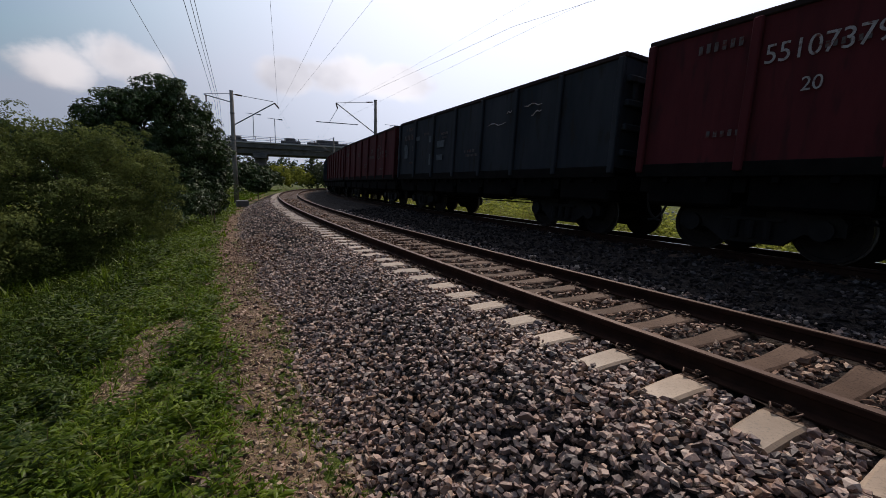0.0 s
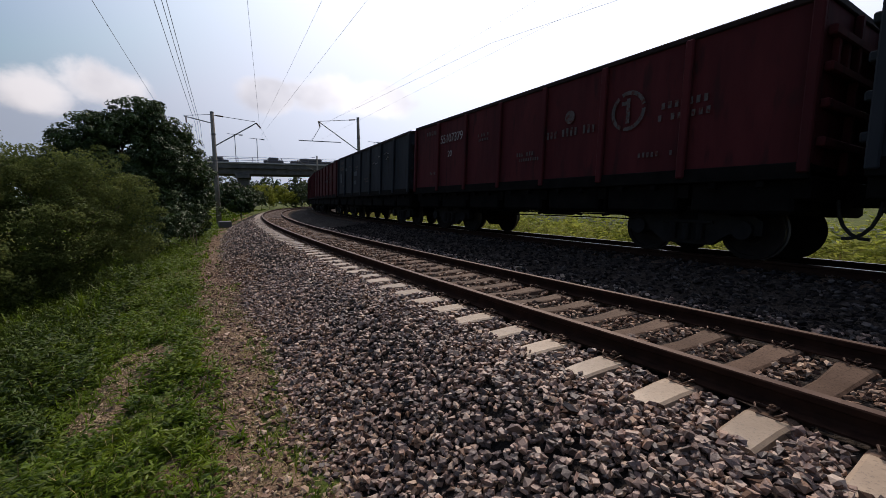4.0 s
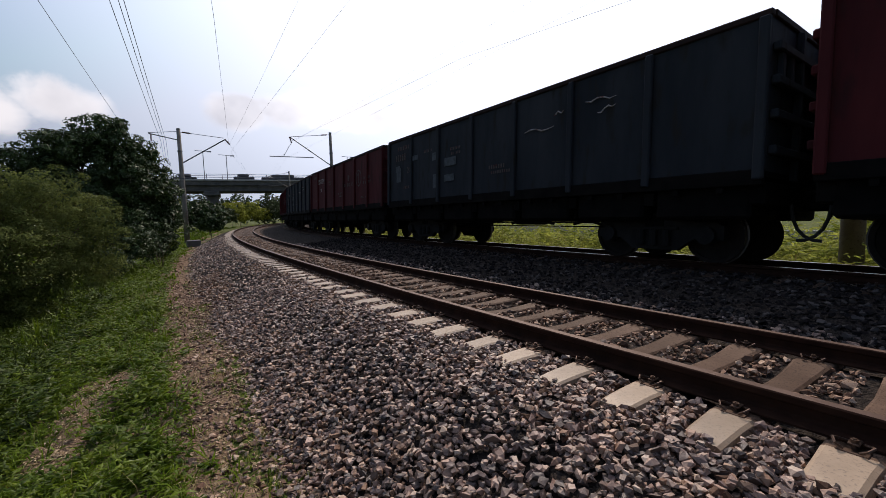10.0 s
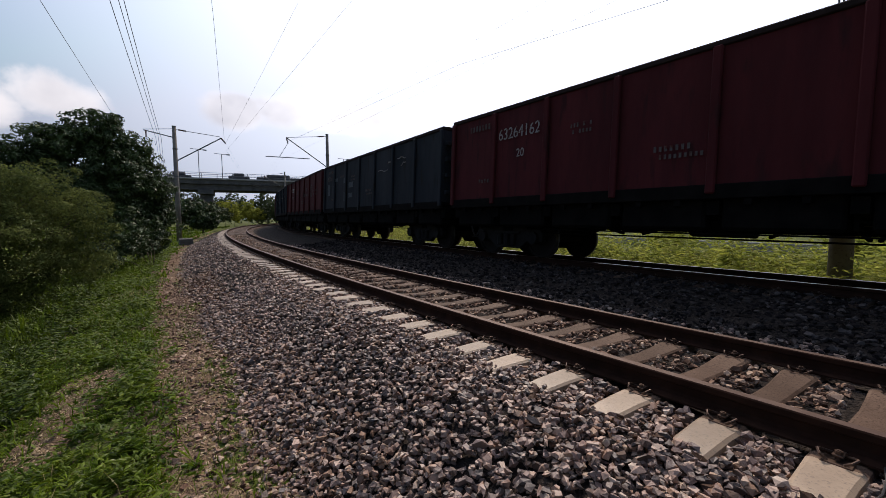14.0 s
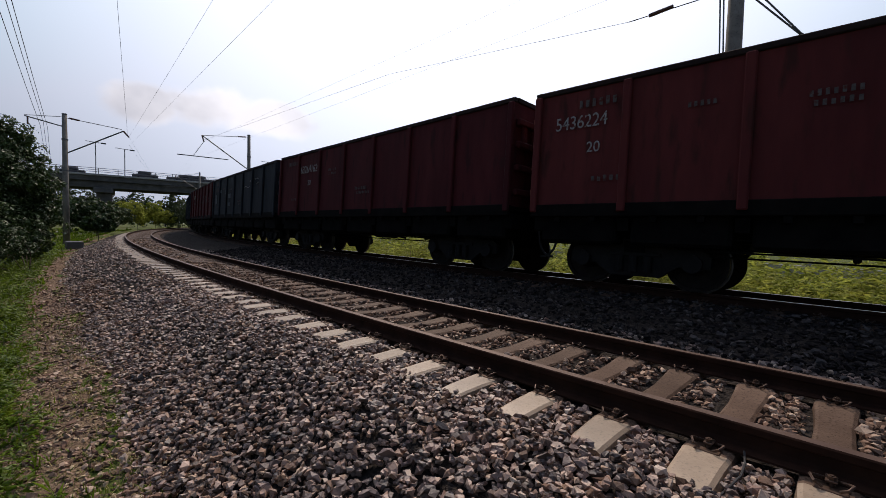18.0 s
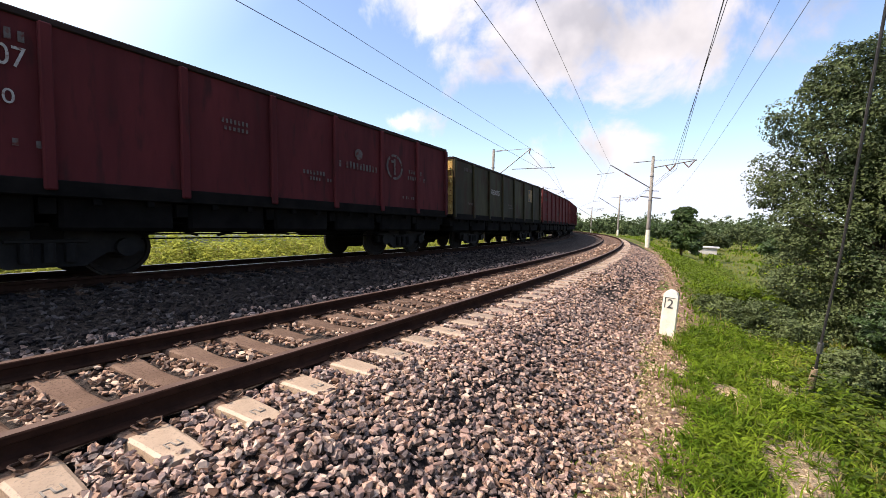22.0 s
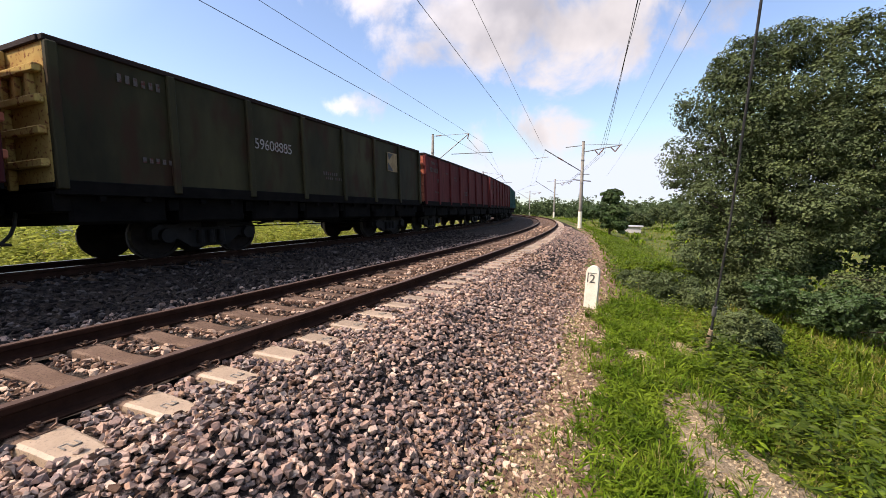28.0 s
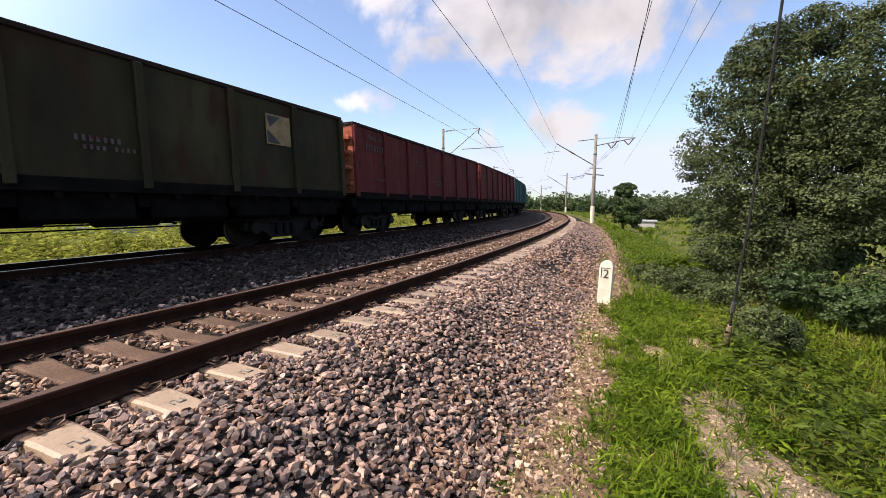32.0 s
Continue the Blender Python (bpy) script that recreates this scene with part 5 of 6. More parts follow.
def build_dirt():
    for i, (cx, cy, a, b, turn) in enumerate(DIRT):
        bm = bmesh.new()
        rings = []
        for k, f in enumerate((0, 0.35, 0.7, 1.0, 1.22)):
            ring = []
            for j in range(1 if k == 0 else 28):
                th = 2 * math.pi * j / 28
                rag = 1 + 0.2 * math.sin(3 * th + i) + 0.16 * math.sin(7 * th + 2 * i) + 0.1 * math.sin(11 * th + 3 * i) if k > 1 else 1
                u, w = a * f * rag * math.cos(th), b * f * rag * math.sin(th)
                x, y = cx + u * math.cos(turn) + w * math.sin(turn), cy - u * math.sin(turn) + w * math.cos(turn)
                ring.append(bm.verts.new((x, y, float(ground_z(np.float64(x), np.float64(y))) + (0.022 if k < 4 else -0.03) + 0.008 * math.sin(5 * x + 9 * y))))
            rings.append(ring)
        for r0, r1 in zip(rings, rings[1:]):
            for j in range(28):
                if len(r0) == 1:
                    bm.faces.new((r0[0], r1[j], r1[(j + 1) % 28]))
                else:
                    bm.faces.new((r0[j], r1[j], r1[(j + 1) % 28], r0[(j + 1) % 28]))
        tagged(part("bare_dirt_patch", bm, M_DIRT if cy > 0 else M_SAND, None, "patch of bare trodden sandy dirt in the grass", smooth=True), kind="structure")
    p = []
    for cx, cy, a, b, turn in DIRT:
        k = int(1500 * a * b / 0.3)
        uu, ww = rng.normal(0, 0.5, k) * a, rng.normal(0, 0.5, k) * b
        p.append(np.stack([cx + uu * math.cos(turn) + ww * math.sin(turn), cy - uu * math.sin(turn) + ww * math.cos(turn)], -1))
    p = np.concatenate(p)
    stones("path_pebbles", np.column_stack([p, ground_z(p[:, 0], p[:, 1]) + 0.024]), rng.uniform(0.003, 0.014, len(p)), M_CLOD, "pale pebbles and lumps of earth on the trodden dirt")
    # the dusty strip at the foot of the ballast
    ss, oo = np.linspace(-60, 60, 801), np.linspace(-3.0, -2.2, 9)
    S, O = np.meshgrid(ss, oo, indexing="ij")
    w = to_world(S, O + 0.1 * np.sin(S * 1.3) + 0.07 * np.sin(S * 3.1) + 0.06 * np.sin(S * 7.7 + O), 0 * S)
    edge = np.abs(np.linspace(-1, 1, 9)) > 0.9
    w[..., 2] = ground_z(w[..., 0], w[..., 1]) + 0.016 - np.where(edge, 0.06, 0)[None]
    i, j = np.meshgrid(np.arange(len(ss) - 1), np.arange(8), indexing="ij")
    q = np.stack([i * 9 + j, i * 9 + j + 1, (i + 1) * 9 + j + 1, (i + 1) * 9 + j], -1).reshape(-1, 4)
    tagged(part("dirt_strip", raw_mesh("dirt_strip", w.reshape(-1, 3), q), M_DIRT, None, "strip of brown dirt and fine gravel along the ballast", smooth=True), kind="structure")


def build_grass():
    def sow(name, n, s0, s1, o0, o1, h0, h1, w, material, label, power=1.0, thin=True, lean=0.7, tuft=0, sigma=0.05):
        s, o = strip(n, s0, s1, o0, o1, power)
        if tuft:
            s, o = np.repeat(s, tuft) + rng.normal(0, sigma, n * tuft), np.repeat(o, tuft) + rng.normal(0, sigma, n * tuft)
        p = to_world(s, o, 0 * s)
        keep = np.ones(len(s), bool)
        if thin:
            keep &= rng.uniform(0, 1, len(s)) > bare(p[:, 0], p[:, 1]) * 0.88
            keep &= ~((o > -2.95) & (rng.uniform(0, 1, len(s)) < np.clip((o + 2.86 + 0.22 * np.sin(s * 2.3) * np.sin(s * 5.1 + 1)) * 2.6, 0, 1)))
            gap = np.sin(3.1 * p[:, 0] + 1.3 * p[:, 1]) * np.sin(2.7 * p[:, 1] - 1.9 * p[:, 0] + 1) + 0.5 * np.sin(7.3 * p[:, 0] - 2) * np.sin(6.1 * p[:, 1])
            keep &= (gap > -0.22) | (rng.uniform(0, 1, len(s)) < 0.3)
        p = p[keep]
        p[:, 2] = ground_z(p[:, 0], p[:, 1]) - 0.01
        d = np.hypot(p[:, 0], p[:, 1])
        patchy = 0.65 + 0.5 * (0.5 + 0.5 * np.sin(p[:, 0] * 2.3 + 1.1 * p[:, 1]) * np.sin(1.7 * p[:, 1] - p[:, 0]))
        clump = np.repeat(rng.uniform(0.55, 1.3, n), max(tuft, 1))[keep]
        h = rng.uniform(h0, h1, len(p)) * patchy * clump
        blades(name, p, h, rng.uniform(0.6, 1.3, len(p)) * w * np.clip(d / 6, 1, 5), material, label, lean)
    green = "lush green grass along the foot of the ballast"
    sow("grass", 2200, -9, 0.5, -3.95, -2.35, 0.1, 0.24, 0.013, M_GRASS, green, 1.0, tuft=11, lean=1.5, sigma=0.03)
    sow("grass", 700, 0.5, 9, -3.95, -2.35, 0.06, 0.16, 0.013, M_GRASS, green, 1.0, tuft=11, lean=1.6, sigma=0.03)
    sow("grass", 700, -9, 0, -3.9, -2.2, 0.04, 0.13, 0.011, M_YGRASS, "yellowing grass between green tufts", 1.25, tuft=11, lean=1.4, sigma=0.05)
    sow("grass", 1300, -13, 1, -7.0, -3.6, 0.08, 0.2, 0.014, M_GRASS, "taller rough grass on the slope", 1.2, tuft=11, lean=1.5, sigma=0.06)
    sow("grass", 2000, -13, -1, -7.5, -4.2, 0.1, 0.28, 0.009, M_YGRASS, "yellow-green fine grass on the sunny slope", 1.0, tuft=14, lean=1.0, sigma=0.09)
    sow("grass", 3600, -60, 60, -5.2, -2.4, 0.1, 0.22, 0.016, M_GRASS, green, 1.15, tuft=8, lean=1.2, sigma=0.12)
    sow("grass", 1300, -10, 10, -2.7, -1.95, 0.02, 0.08, 0.008, M_GRASS, "sparse small grass in the dirt", 1.2, thin=False, tuft=9, lean=1.3, sigma=0.03)
    sow("dry_grass", 800, -10, 10, -2.85, -2.1, 0.03, 0.1, 0.006, M_DRYGRASS, "thin yellowed grass at the edge of the stones", 1.2, thin=False, tuft=8, lean=1.3)
    sow("dry_grass", 2600, -14, 14, -8.5, -3.0, 0.08, 0.3, 0.006, M_DRYGRASS, "dry straw stalks among the green", 1.2, tuft=4, lean=0.8, sigma=0.12)
    sow("tall_weeds", 700, 9, 24, -7.5, -4.4, 0.25, 0.55, 0.02, M_WEED, "tall dark weeds below the bushes", 1.0, tuft=9, lean=1.0, sigma=0.1)
    sow("tall_weeds", 600, -24, -4, -8.5, -5.0, 0.25, 0.5, 0.02, M_WEED, "tall weeds and ferns on the slope", 1.0, tuft=9, lean=1.1, sigma=0.1)
    sow("meadow", 6000, -90, 60, -32, -5, 0.08, 0.22, 0.014, M_YGRASS, "sunny rough meadow grass below the railway", 1.2, tuft=5, thin=False, lean=1.2, sigma=0.3)
    sow("meadow", 2600, -120, 120, -40, -5, 0.2, 0.5, 0.03, M_GRASS, "rough meadow grass below the railway", 1.0, tuft=6, thin=False, lean=0.9, sigma=0.3)
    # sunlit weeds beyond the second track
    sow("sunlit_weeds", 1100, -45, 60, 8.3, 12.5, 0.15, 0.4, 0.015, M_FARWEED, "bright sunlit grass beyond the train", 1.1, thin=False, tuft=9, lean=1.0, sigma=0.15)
    sow("dry_grass", 500, -45, 60, 9.5, 13, 0.2, 0.6, 0.01, M_DRYGRASS, "dry yellow stalks beyond the train", 1.1, thin=False, tuft=7, lean=0.7, sigma=0.15)

    def leafy(name, n, s0, s1, o0, o1, lift, size, material, label, power=1.1, thin=True, per=9, wide=0.07):
        s, o = strip(n, s0, s1, o0, o1, power)
        s, o = s + rng.normal(0, 0.45, n), o + np.minimum(rng.normal(0, 0.25, n), 0.3 if o0 < 0 else 9)
        p = to_world(s, o, 0 * s)
        if thin:
            p = p[(rng.uniform(0, 1, len(p)) > bare(p[:, 0], p[:, 1])) & ~((o > -2.6) & (rng.uniform(0, 1, len(o)) < 0.7))]
        p[:, 2] = ground_z(p[:, 0], p[:, 1])
        h = rng.uniform(0.3, 1.0, len(p)) * lift
        q = np.repeat(p, per, 0) + rng.normal(0, 1, (len(p) * per, 3)) * np.array([wide, wide, 0.0])
        q[:, 2] += np.repeat(h, per) * rng.uniform(0.15, 1.0, len(q))
        part(name, leaf_mesh(name, q, rng.uniform(0.6, 1.3, len(q)) * size, 2.3), material, None, label, kind="stuff")
    def herbs(n, s0, s1, o0, o1, h0, h1, leaf, count, material, label, power=1.0, thin=True, lump=0.3, long=3.0, spread=0.5):
        s, o = strip(n, s0, s1, o0, o1, power)
        s, o = s + 0.25 * np.sin(5 * o + s), o + 0.12 * np.sin(4 * s)
        p = to_world(s, o, 0 * s)
        if thin:
            gap = np.sin(2.2 * p[:, 0] + 1.7 * p[:, 1]) * np.sin(1.9 * p[:, 1] - 2.6 * p[:, 0] + 1)
            keep = (rng.uniform(0, 1, n) > 0.84 * bare(p[:, 0], p[:, 1])) & ((o < -2.75) | (rng.uniform(0, 1, n) < 0.25)) & ((gap > -0.35) | (rng.uniform(0, 1, n) < 0.35))
            p = p[keep]
        p[:, 2] = ground_z(p[:, 0], p[:, 1]) - 0.01
        rise = 1 + lump * np.sin(1.9 * p[:, 0] + 0.7) * np.sin(1.3 * p[:, 1] - 0.8 * p[:, 0])
        plants("weed_leaves", p, rng.uniform(h0, h1, len(p)) * rise, leaf, count, material, label, spread, long)
    herbs(4300, 1.0, 11, -4.9, -2.6, 0.06, 0.27, 0.034, 10, M_WEED, "leafy weeds with glossy narrow leaves along the ballast", 1.15, lump=0.65)
    herbs(2600, 1.5, 14, -7.4, -3.95, 0.2, 0.55, 0.042, 12, M_NETTLE, "nettles on the slope, darkened for the shade of bushes", 1.1, lump=0.5)
    herbs(900, -9, -1, -4.0, -2.7, 0.08, 0.2, 0.028, 10, M_WEED, "small leafy weeds among the grass", 1.0)
    herbs(2600, -10, 0, -4.05, -2.62, 0.05, 0.17, 0.017, 13, M_GRASS, "arching broad-bladed grass along the ballast", 1.0, long=9.0, spread=0.75)
    herbs(900, 1, 8, -4.0, -2.62, 0.04, 0.12, 0.014, 10, M_GRASS, "arching broad-bladed grass among weeds", 1.0, long=9.0, spread=0.75)
    herbs(2300, -11, -1, -6.8, -3.95, 0.15, 0.42, 0.038, 11, M_WEED, "leafy weeds on the sunny slope", 1.0)
    herbs(300, -8.5, -2.0, -5.8, -4.1, 0.3, 0.6, 0.055, 14, M_NETTLE, "tall broad-leaved weeds on the slope", 1.0)
    herbs(2600, 10, 32, -5.6, -2.7, 0.15, 0.4, 0.04, 9, M_WEED, "green weeds along the far ballast edge", 1.2)
    herbs(2200, -34, -9, -6.5, -2.7, 0.15, 0.4, 0.04, 9, M_WEED, "green weeds along the far ballast edge", 1.2)
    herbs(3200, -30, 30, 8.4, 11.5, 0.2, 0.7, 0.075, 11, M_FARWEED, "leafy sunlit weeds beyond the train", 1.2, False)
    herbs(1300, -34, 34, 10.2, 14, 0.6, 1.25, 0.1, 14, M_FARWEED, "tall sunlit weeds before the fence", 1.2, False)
    leafy("weed_leaves", 2200, -18, 18, -9, -4.6, 0.35, 0.04, M_WEED, "leafy nettles and weeds on the slope")
    leafy("weed_leaves", 4000, 5, 20, -7.4, -4.6, 0.4, 0.036, M_NETTLE, "leafy weeds below the bushes, darkened for their shade", 1.0, True, 14, 0.1)


# ---- overhead line ----
def lattice_pole(name, foot, top_z, radius, label, arms=(), group="catenary poles"):
    """A round tapered concrete pole with steel brackets: arms are lists of (points, radius)."""
    t = thing(name, label, "catenary pole", group)
    x, y, z = foot
    part("shaft", tube([(x, y, z - 0.5), (x, y, z + 0.4 * (top_z - z)), (x, y, top_z)], [radius, radius * 0.86, radius * 0.68], 14), M_POLE, t, smooth=True)
    part("cap", rods(((x, y, top_z), (x, y, top_z + 0.06), radius * 0.72), n=12), M_CONC_DARK, t)
    for kind, pts, r in arms:
        part(kind, tube(pts, r, 7), M_INSUL if kind == "insulator" else M_STEEL, t)
    for k in (0.55, 0.8):
        zz = z + k * (top_z - z)
        part("clamp", rods(((x, y, zz - 0.05), (x, y, zz + 0.05), radius * 0.92), n=12), M_STEEL, t)
    return t


def build_overhead():
    # pole by the track towards the bridge
    tip = (6.0, 37.8, 7.45)
    lattice_pole("catenary_pole", (2.95, 39.1, -0.3), 8.2, 0.2, "tall concrete catenary pole with a slanted bracket over the track",
                 [("bracket", [(3.05, 39.1, 5.6), tip], 0.045), ("tie_rod", [(3.0, 39.1, 8.0), (5.9, 37.8, 7.55)], 0.022), ("cross_arm", [(1.0, 39.2, 7.75), (3.0, 39.1, 7.35)], 0.04), ("tie_rod", [(1.0, 39.2, 7.8), (3.0, 39.1, 8.05)], 0.02),
                  ("insulator", [tip, (6.3, 37.7, 7.05)], 0.06), ("insulator", [(3.2, 39.0, 7.98), (3.7, 38.8, 7.9)], 0.06), ("insulator", [(1.15, 39.2, 7.75), (1.15, 39.2, 7.2)], 0.05), ("cross_arm", [(2.0, 39.2, 3.4), (2.95, 39.1, 3.45)], 0.05),
                  ("cross_arm", [(2.1, 39.2, 3.75), (2.95, 39.1, 3.75)], 0.03)])
    part_box = boxes(((2.5, 33.2, -0.75), (3.3, 34.2, -0.32)), bevel=0.03)
    tagged(part("concrete_block", part_box, M_CONC_DARK, None, "weathered concrete block beside the ballast"), category="concrete block")
    # poles beyond the second track
    for name, (x, y), tz, tip, reg in (("a", (16.1, 41.2), 9.4, (12.0, 40.9, 8.65), ((10.1, 40.9, 6.75), (14.2, 41.0, 6.85))), ("b", (20.7, -42.6), 9.2, (16.6, -43.1, 9.2), ((14.0, -43.5, 7.15), (18.4, -42.6, 7.0))),
                                       ("c", (24.4, 84.8), 10.1, (20.6, 85, 9.2), ((18.6, 85, 7.2), (22.4, 85, 7.3))), ("d", (31.0, -89.0), 9.4, (26.6, -89.4, 8.6), ((24.5, -89.5, 7.0), (28.6, -89.2, 7.0)))):
        lattice_pole("catenary_pole", (x, y, -0.6), tz, 0.2, "concrete catenary pole beyond the train with a bracket",
                     [("bracket", [(x - 0.1, y, tz - 3.2), tip], 0.05), ("tie_rod", [(x, y, tz - 0.15), tip], 0.025), ("registration_arm", list(reg), 0.04), ("insulator", [tip, (tip[0] + 0.15, tip[1], tip[2] - 0.55)], 0.06),
                      ("insulator", [Vector((x, y, tz - 0.15)).lerp(Vector(tip), 0.08), Vector((x, y, tz - 0.15)).lerp(Vector(tip), 0.24)], 0.06), ("dropper_arm", [(tip[0] + 0.15, tip[1], tip[2] - 0.5), Vector(reg[0]).lerp(Vector(reg[1]), 0.3)], 0.02)])
    # tension pole opposite the camera, with its weights' rope and pulley
    x, y = 12.1, 2.2
    lattice_pole("catenary_pole", (x, y, -0.6), 9.6, 0.21, "thick concrete tension pole with ropes and a pulley",
                 [("rope", [(x - 0.25, y + 0.35, 8.6), (x - 0.22, y + 0.2, 4.2)], 0.018), ("rope", [(x - 0.25, y + 0.28, 8.6), (x - 0.22, y + 0.14, 4.6)], 0.018), ("pulley", [(x - 0.25, y + 0.42, 7.3), (x - 0.25, y + 0.4, 6.95)], 0.1), ("bracket", [(x, y, 6.9), (x - 0.3, y + 0.3, 6.9)], 0.05),
                  ("insulator", [(x - 0.55, y + 1.2, 6.62), (x - 0.6, y + 1.75, 6.55)], 0.05), ("rope", [(x - 0.1, y + 0.1, 6.8), (x - 0.7, y + 2.2, 6.5)], 0.012), ("guy", [(x + 0.1, y - 0.2, 6.7), (x + 0.4, y - 1.15, 5.6), (x + 2.6, y - 7.5, -0.6)], 0.02),
                  ("guy", [(x + 0.1, y - 0.22, 6.9), (x + 0.4, y - 1.18, 5.6), (x + 2.65, y - 7.5, -0.6)], 0.02), ("weight", [(x - 0.22, y + 0.16, 4.4), (x - 0.22, y + 0.16, 3.2)], 0.14)])
    # poles down the line with cross-arms for the feeder
    for (x, y), z, tz, tip, low in (((4.95, -45.05), -1.2, 8.0, (8.6, -44.0, 7.25), 5.0), ((15.9, -93.0), -1.5, 7.8, (19.7, -91.2, 7.3), 4.8), ((31.85, -138.7), -1.9, 7.4, (35.5, -136.8, 6.9), 4.5)):
        lattice_pole("catenary_pole", (x, y, z), tz, 0.2, "pale concrete catenary pole with bracket, feeder cross-arm and white foot",
                     [("bracket", [(x, y, low), tip], 0.05), ("cross_arm", [(x + 1.7, y + 0.2, tz - 0.5), (x - 0.1, y, tz - 0.35)], 0.04), ("cross_arm", [(x - 0.1, y, tz - 1.0), (x - 3.6, y - 0.25, tz - 0.42)], 0.05), ("tie_rod", [(x, y, tz - 0.3), (x - 3.6, y - 0.25, tz - 0.36)], 0.02),
                      ("insulator", [(x - 1.1, y, tz - 0.85), (x - 1.5, y, tz - 1.35)], 0.05), ("insulator", [(x - 1.95, y, tz - 0.75), (x - 1.5, y, tz - 1.35)], 0.05), ("insulator", [(x - 2.6, y, tz - 0.65), (x - 3.0, y, tz - 1.1)], 0.05), ("insulator", [(x - 3.45, y, tz - 0.5), (x - 3.0, y, tz - 1.1)], 0.05),
                      ("cross_arm", [(x - 0.9, y, low - 0.95), (x + 0.9, y, low - 0.75)], 0.06), ("cross_arm", [(x - 0.7, y, low - 0.25), (x + 0.5, y, low - 0.2)], 0.04), ("insulator", [Vector((x, y, low)).lerp(Vector(tip), 0.5), Vector((x, y, low)).lerp(Vector(tip), 0.64)], 0.07),
                      ("dropper_arm", [(tip[0] + 1.2, tip[1], tip[2] - 0.9), (tip[0] - 0.4, tip[1], tip[2] - 0.75)], 0.03)])
        w = tube([(x, y, z - 0.1), (x, y, z + 2.2)], [0.206, 0.198], 14)
        tagged(part("painted_foot", w, M_WHITE, bpy.data.objects[max(o.name for o in bpy.data.objects if o.name.startswith("catenary_pole"))], "whitewashed foot"))
    # the pole beside the camera, with its guy
    lattice_pole("catenary_pole", (-0.85, 0.4, -0.8), 9.4, 0.2, "concrete catenary pole with a feeder cross-arm", [("cross_arm", [(-2.0, 0.4, 9.2), (-0.7, 0.4, 8.9)], 0.05)])
    g = thing("guy_wire", "taut dark guy wire with a bound lower end in the grass", "guy wire")
    a, b = Vector((-1.27, -7.75, -1.15)), Vector((-0.75, 0.2, 8.4))
    n = Vector((-1.3, -6.9, 1.15))
    part("wire", tube([a, Vector((-1.31, -7.04, 0.95)), Vector((-1.27, -6.13, 3.45)), Vector((-1.1, -4.0, 6.6)), b], 0.015, 7), M_CABLE, g)
    part("binding", tube([a + Vector((0.03, 0, 0)), a.lerp(Vector((-1.31, -7.04, 0.95)), 0.22)], [0.05, 0.032], 8), M_SLEEPER, g, "pale rope-bound lower end")
    part("strand", tube([a + Vector((-0.05, -0.03, 0)), a.lerp(Vector((-1.31, -7.04, 0.95)), 0.3), a.lerp(Vector((-1.31, -7.04, 0.95)), 0.46)], 0.014, 6), M_CABLE, g)
    part("turnbuckle", tube([a.lerp(Vector((-1.31, -7.04, 0.95)), 0.33), a.lerp(Vector((-1.31, -7.04, 0.95)), 0.4)], 0.032, 8), M_STEEL, g)
    part("anchor", boxes(((-1.36, -7.85, -1.5), (-1.14, -7.65, -1.05)), bevel=0.03), M_POLE, g, "concrete anchor block")

    def wire(name, pts, r, label, sag=0.0):
        q = []
        for p0, p1 in zip(pts, pts[1:]):
            for k in range(12):
                u = k / 12
                c = Vector(p0).lerp(Vector(p1), u)
                q.append(c - Vector((0, 0, sag * 4 * u * (1 - u))))
        q.append(Vector(pts[-1]))
        return tagged(part(name, tube(q, r, 5), M_WIRE, None, label), category="wire", group="overhead wires")
    feeder = "thin dark feeder wire strung between poles"
    for dx, dz, ends in ((0.0, 0.0, (1.75, 39.2, 7.25)), (0.22, 0.25, (1.9, 39.2, 7.5)), (0.42, 0.0, (2.1, 39.2, 7.2))):
        wire("feeder_wire", [(4.4 + dx, 86, 8.8 + dz), ends, (-1.85 + dx, 0.4, 9.25 + dz), (3.4 - 1.1 * dx, -45.0, 6.75), (14.3 - dx, -93, 6.6)], 0.012, feeder, 0.25)
    wire("service_wire", [(1.5, 70, 9), (-3.9, 0, 9.0), (0.1, -45, 8.8), (6, -100, 8.8)], 0.011, "single service wire beside the line", 0.15)
    wire("service_wire", [(-2.4, -10, 9.4), (-1.2, -23, 9.3), (2.5, -60, 9.2)], 0.008, "faint thin service wire")
    wire("contact_wire", [(18.5, 85, 6.5), (6.4, 38.2, 6.55), (3.95, 0, 6.3)], 0.004, "contact wire above the empty track", 0.0)
    wire("contact_wire", [(3.95, 0, 6.3), (9.3, -44, 6.4), (21, -92, 6.4), (38, -137, 6.4)], 0.009, "contact wire above the empty track", 0.0)
    wire("carrier_wire", [(18, 85, 7.6), (6.3, 37.7, 7.1), (3.2, 0, 7.75)], 0.004, "carrier wire above the contact wire", 0.1)
    wire("carrier_wire", [(3.2, 0, 7.75), (8.6, -44, 7.2), (20, -92, 7.1), (36, -137, 7)], 0.008, "carrier wire above the contact wire", 0.1)
    wire("anchor_wire", [(6.2, 37.6, 7.2), (2.76, 18.0, 8.6), (-0.6, 0.4, 8.9)], 0.007, "anchoring wire to the near pole")
    wire("contact_wire", [(20, 85, 6.4), (11.5, 41, 6.6), (9.5, 0, 6.3)], 0.003, "contact wire above the train")
    wire("contact_wire", [(9.5, 0, 6.3), (14.7, -43.4, 6.6), (25.5, -89, 6.6), (42, -134, 6.6)], 0.011, "contact wire above the train")
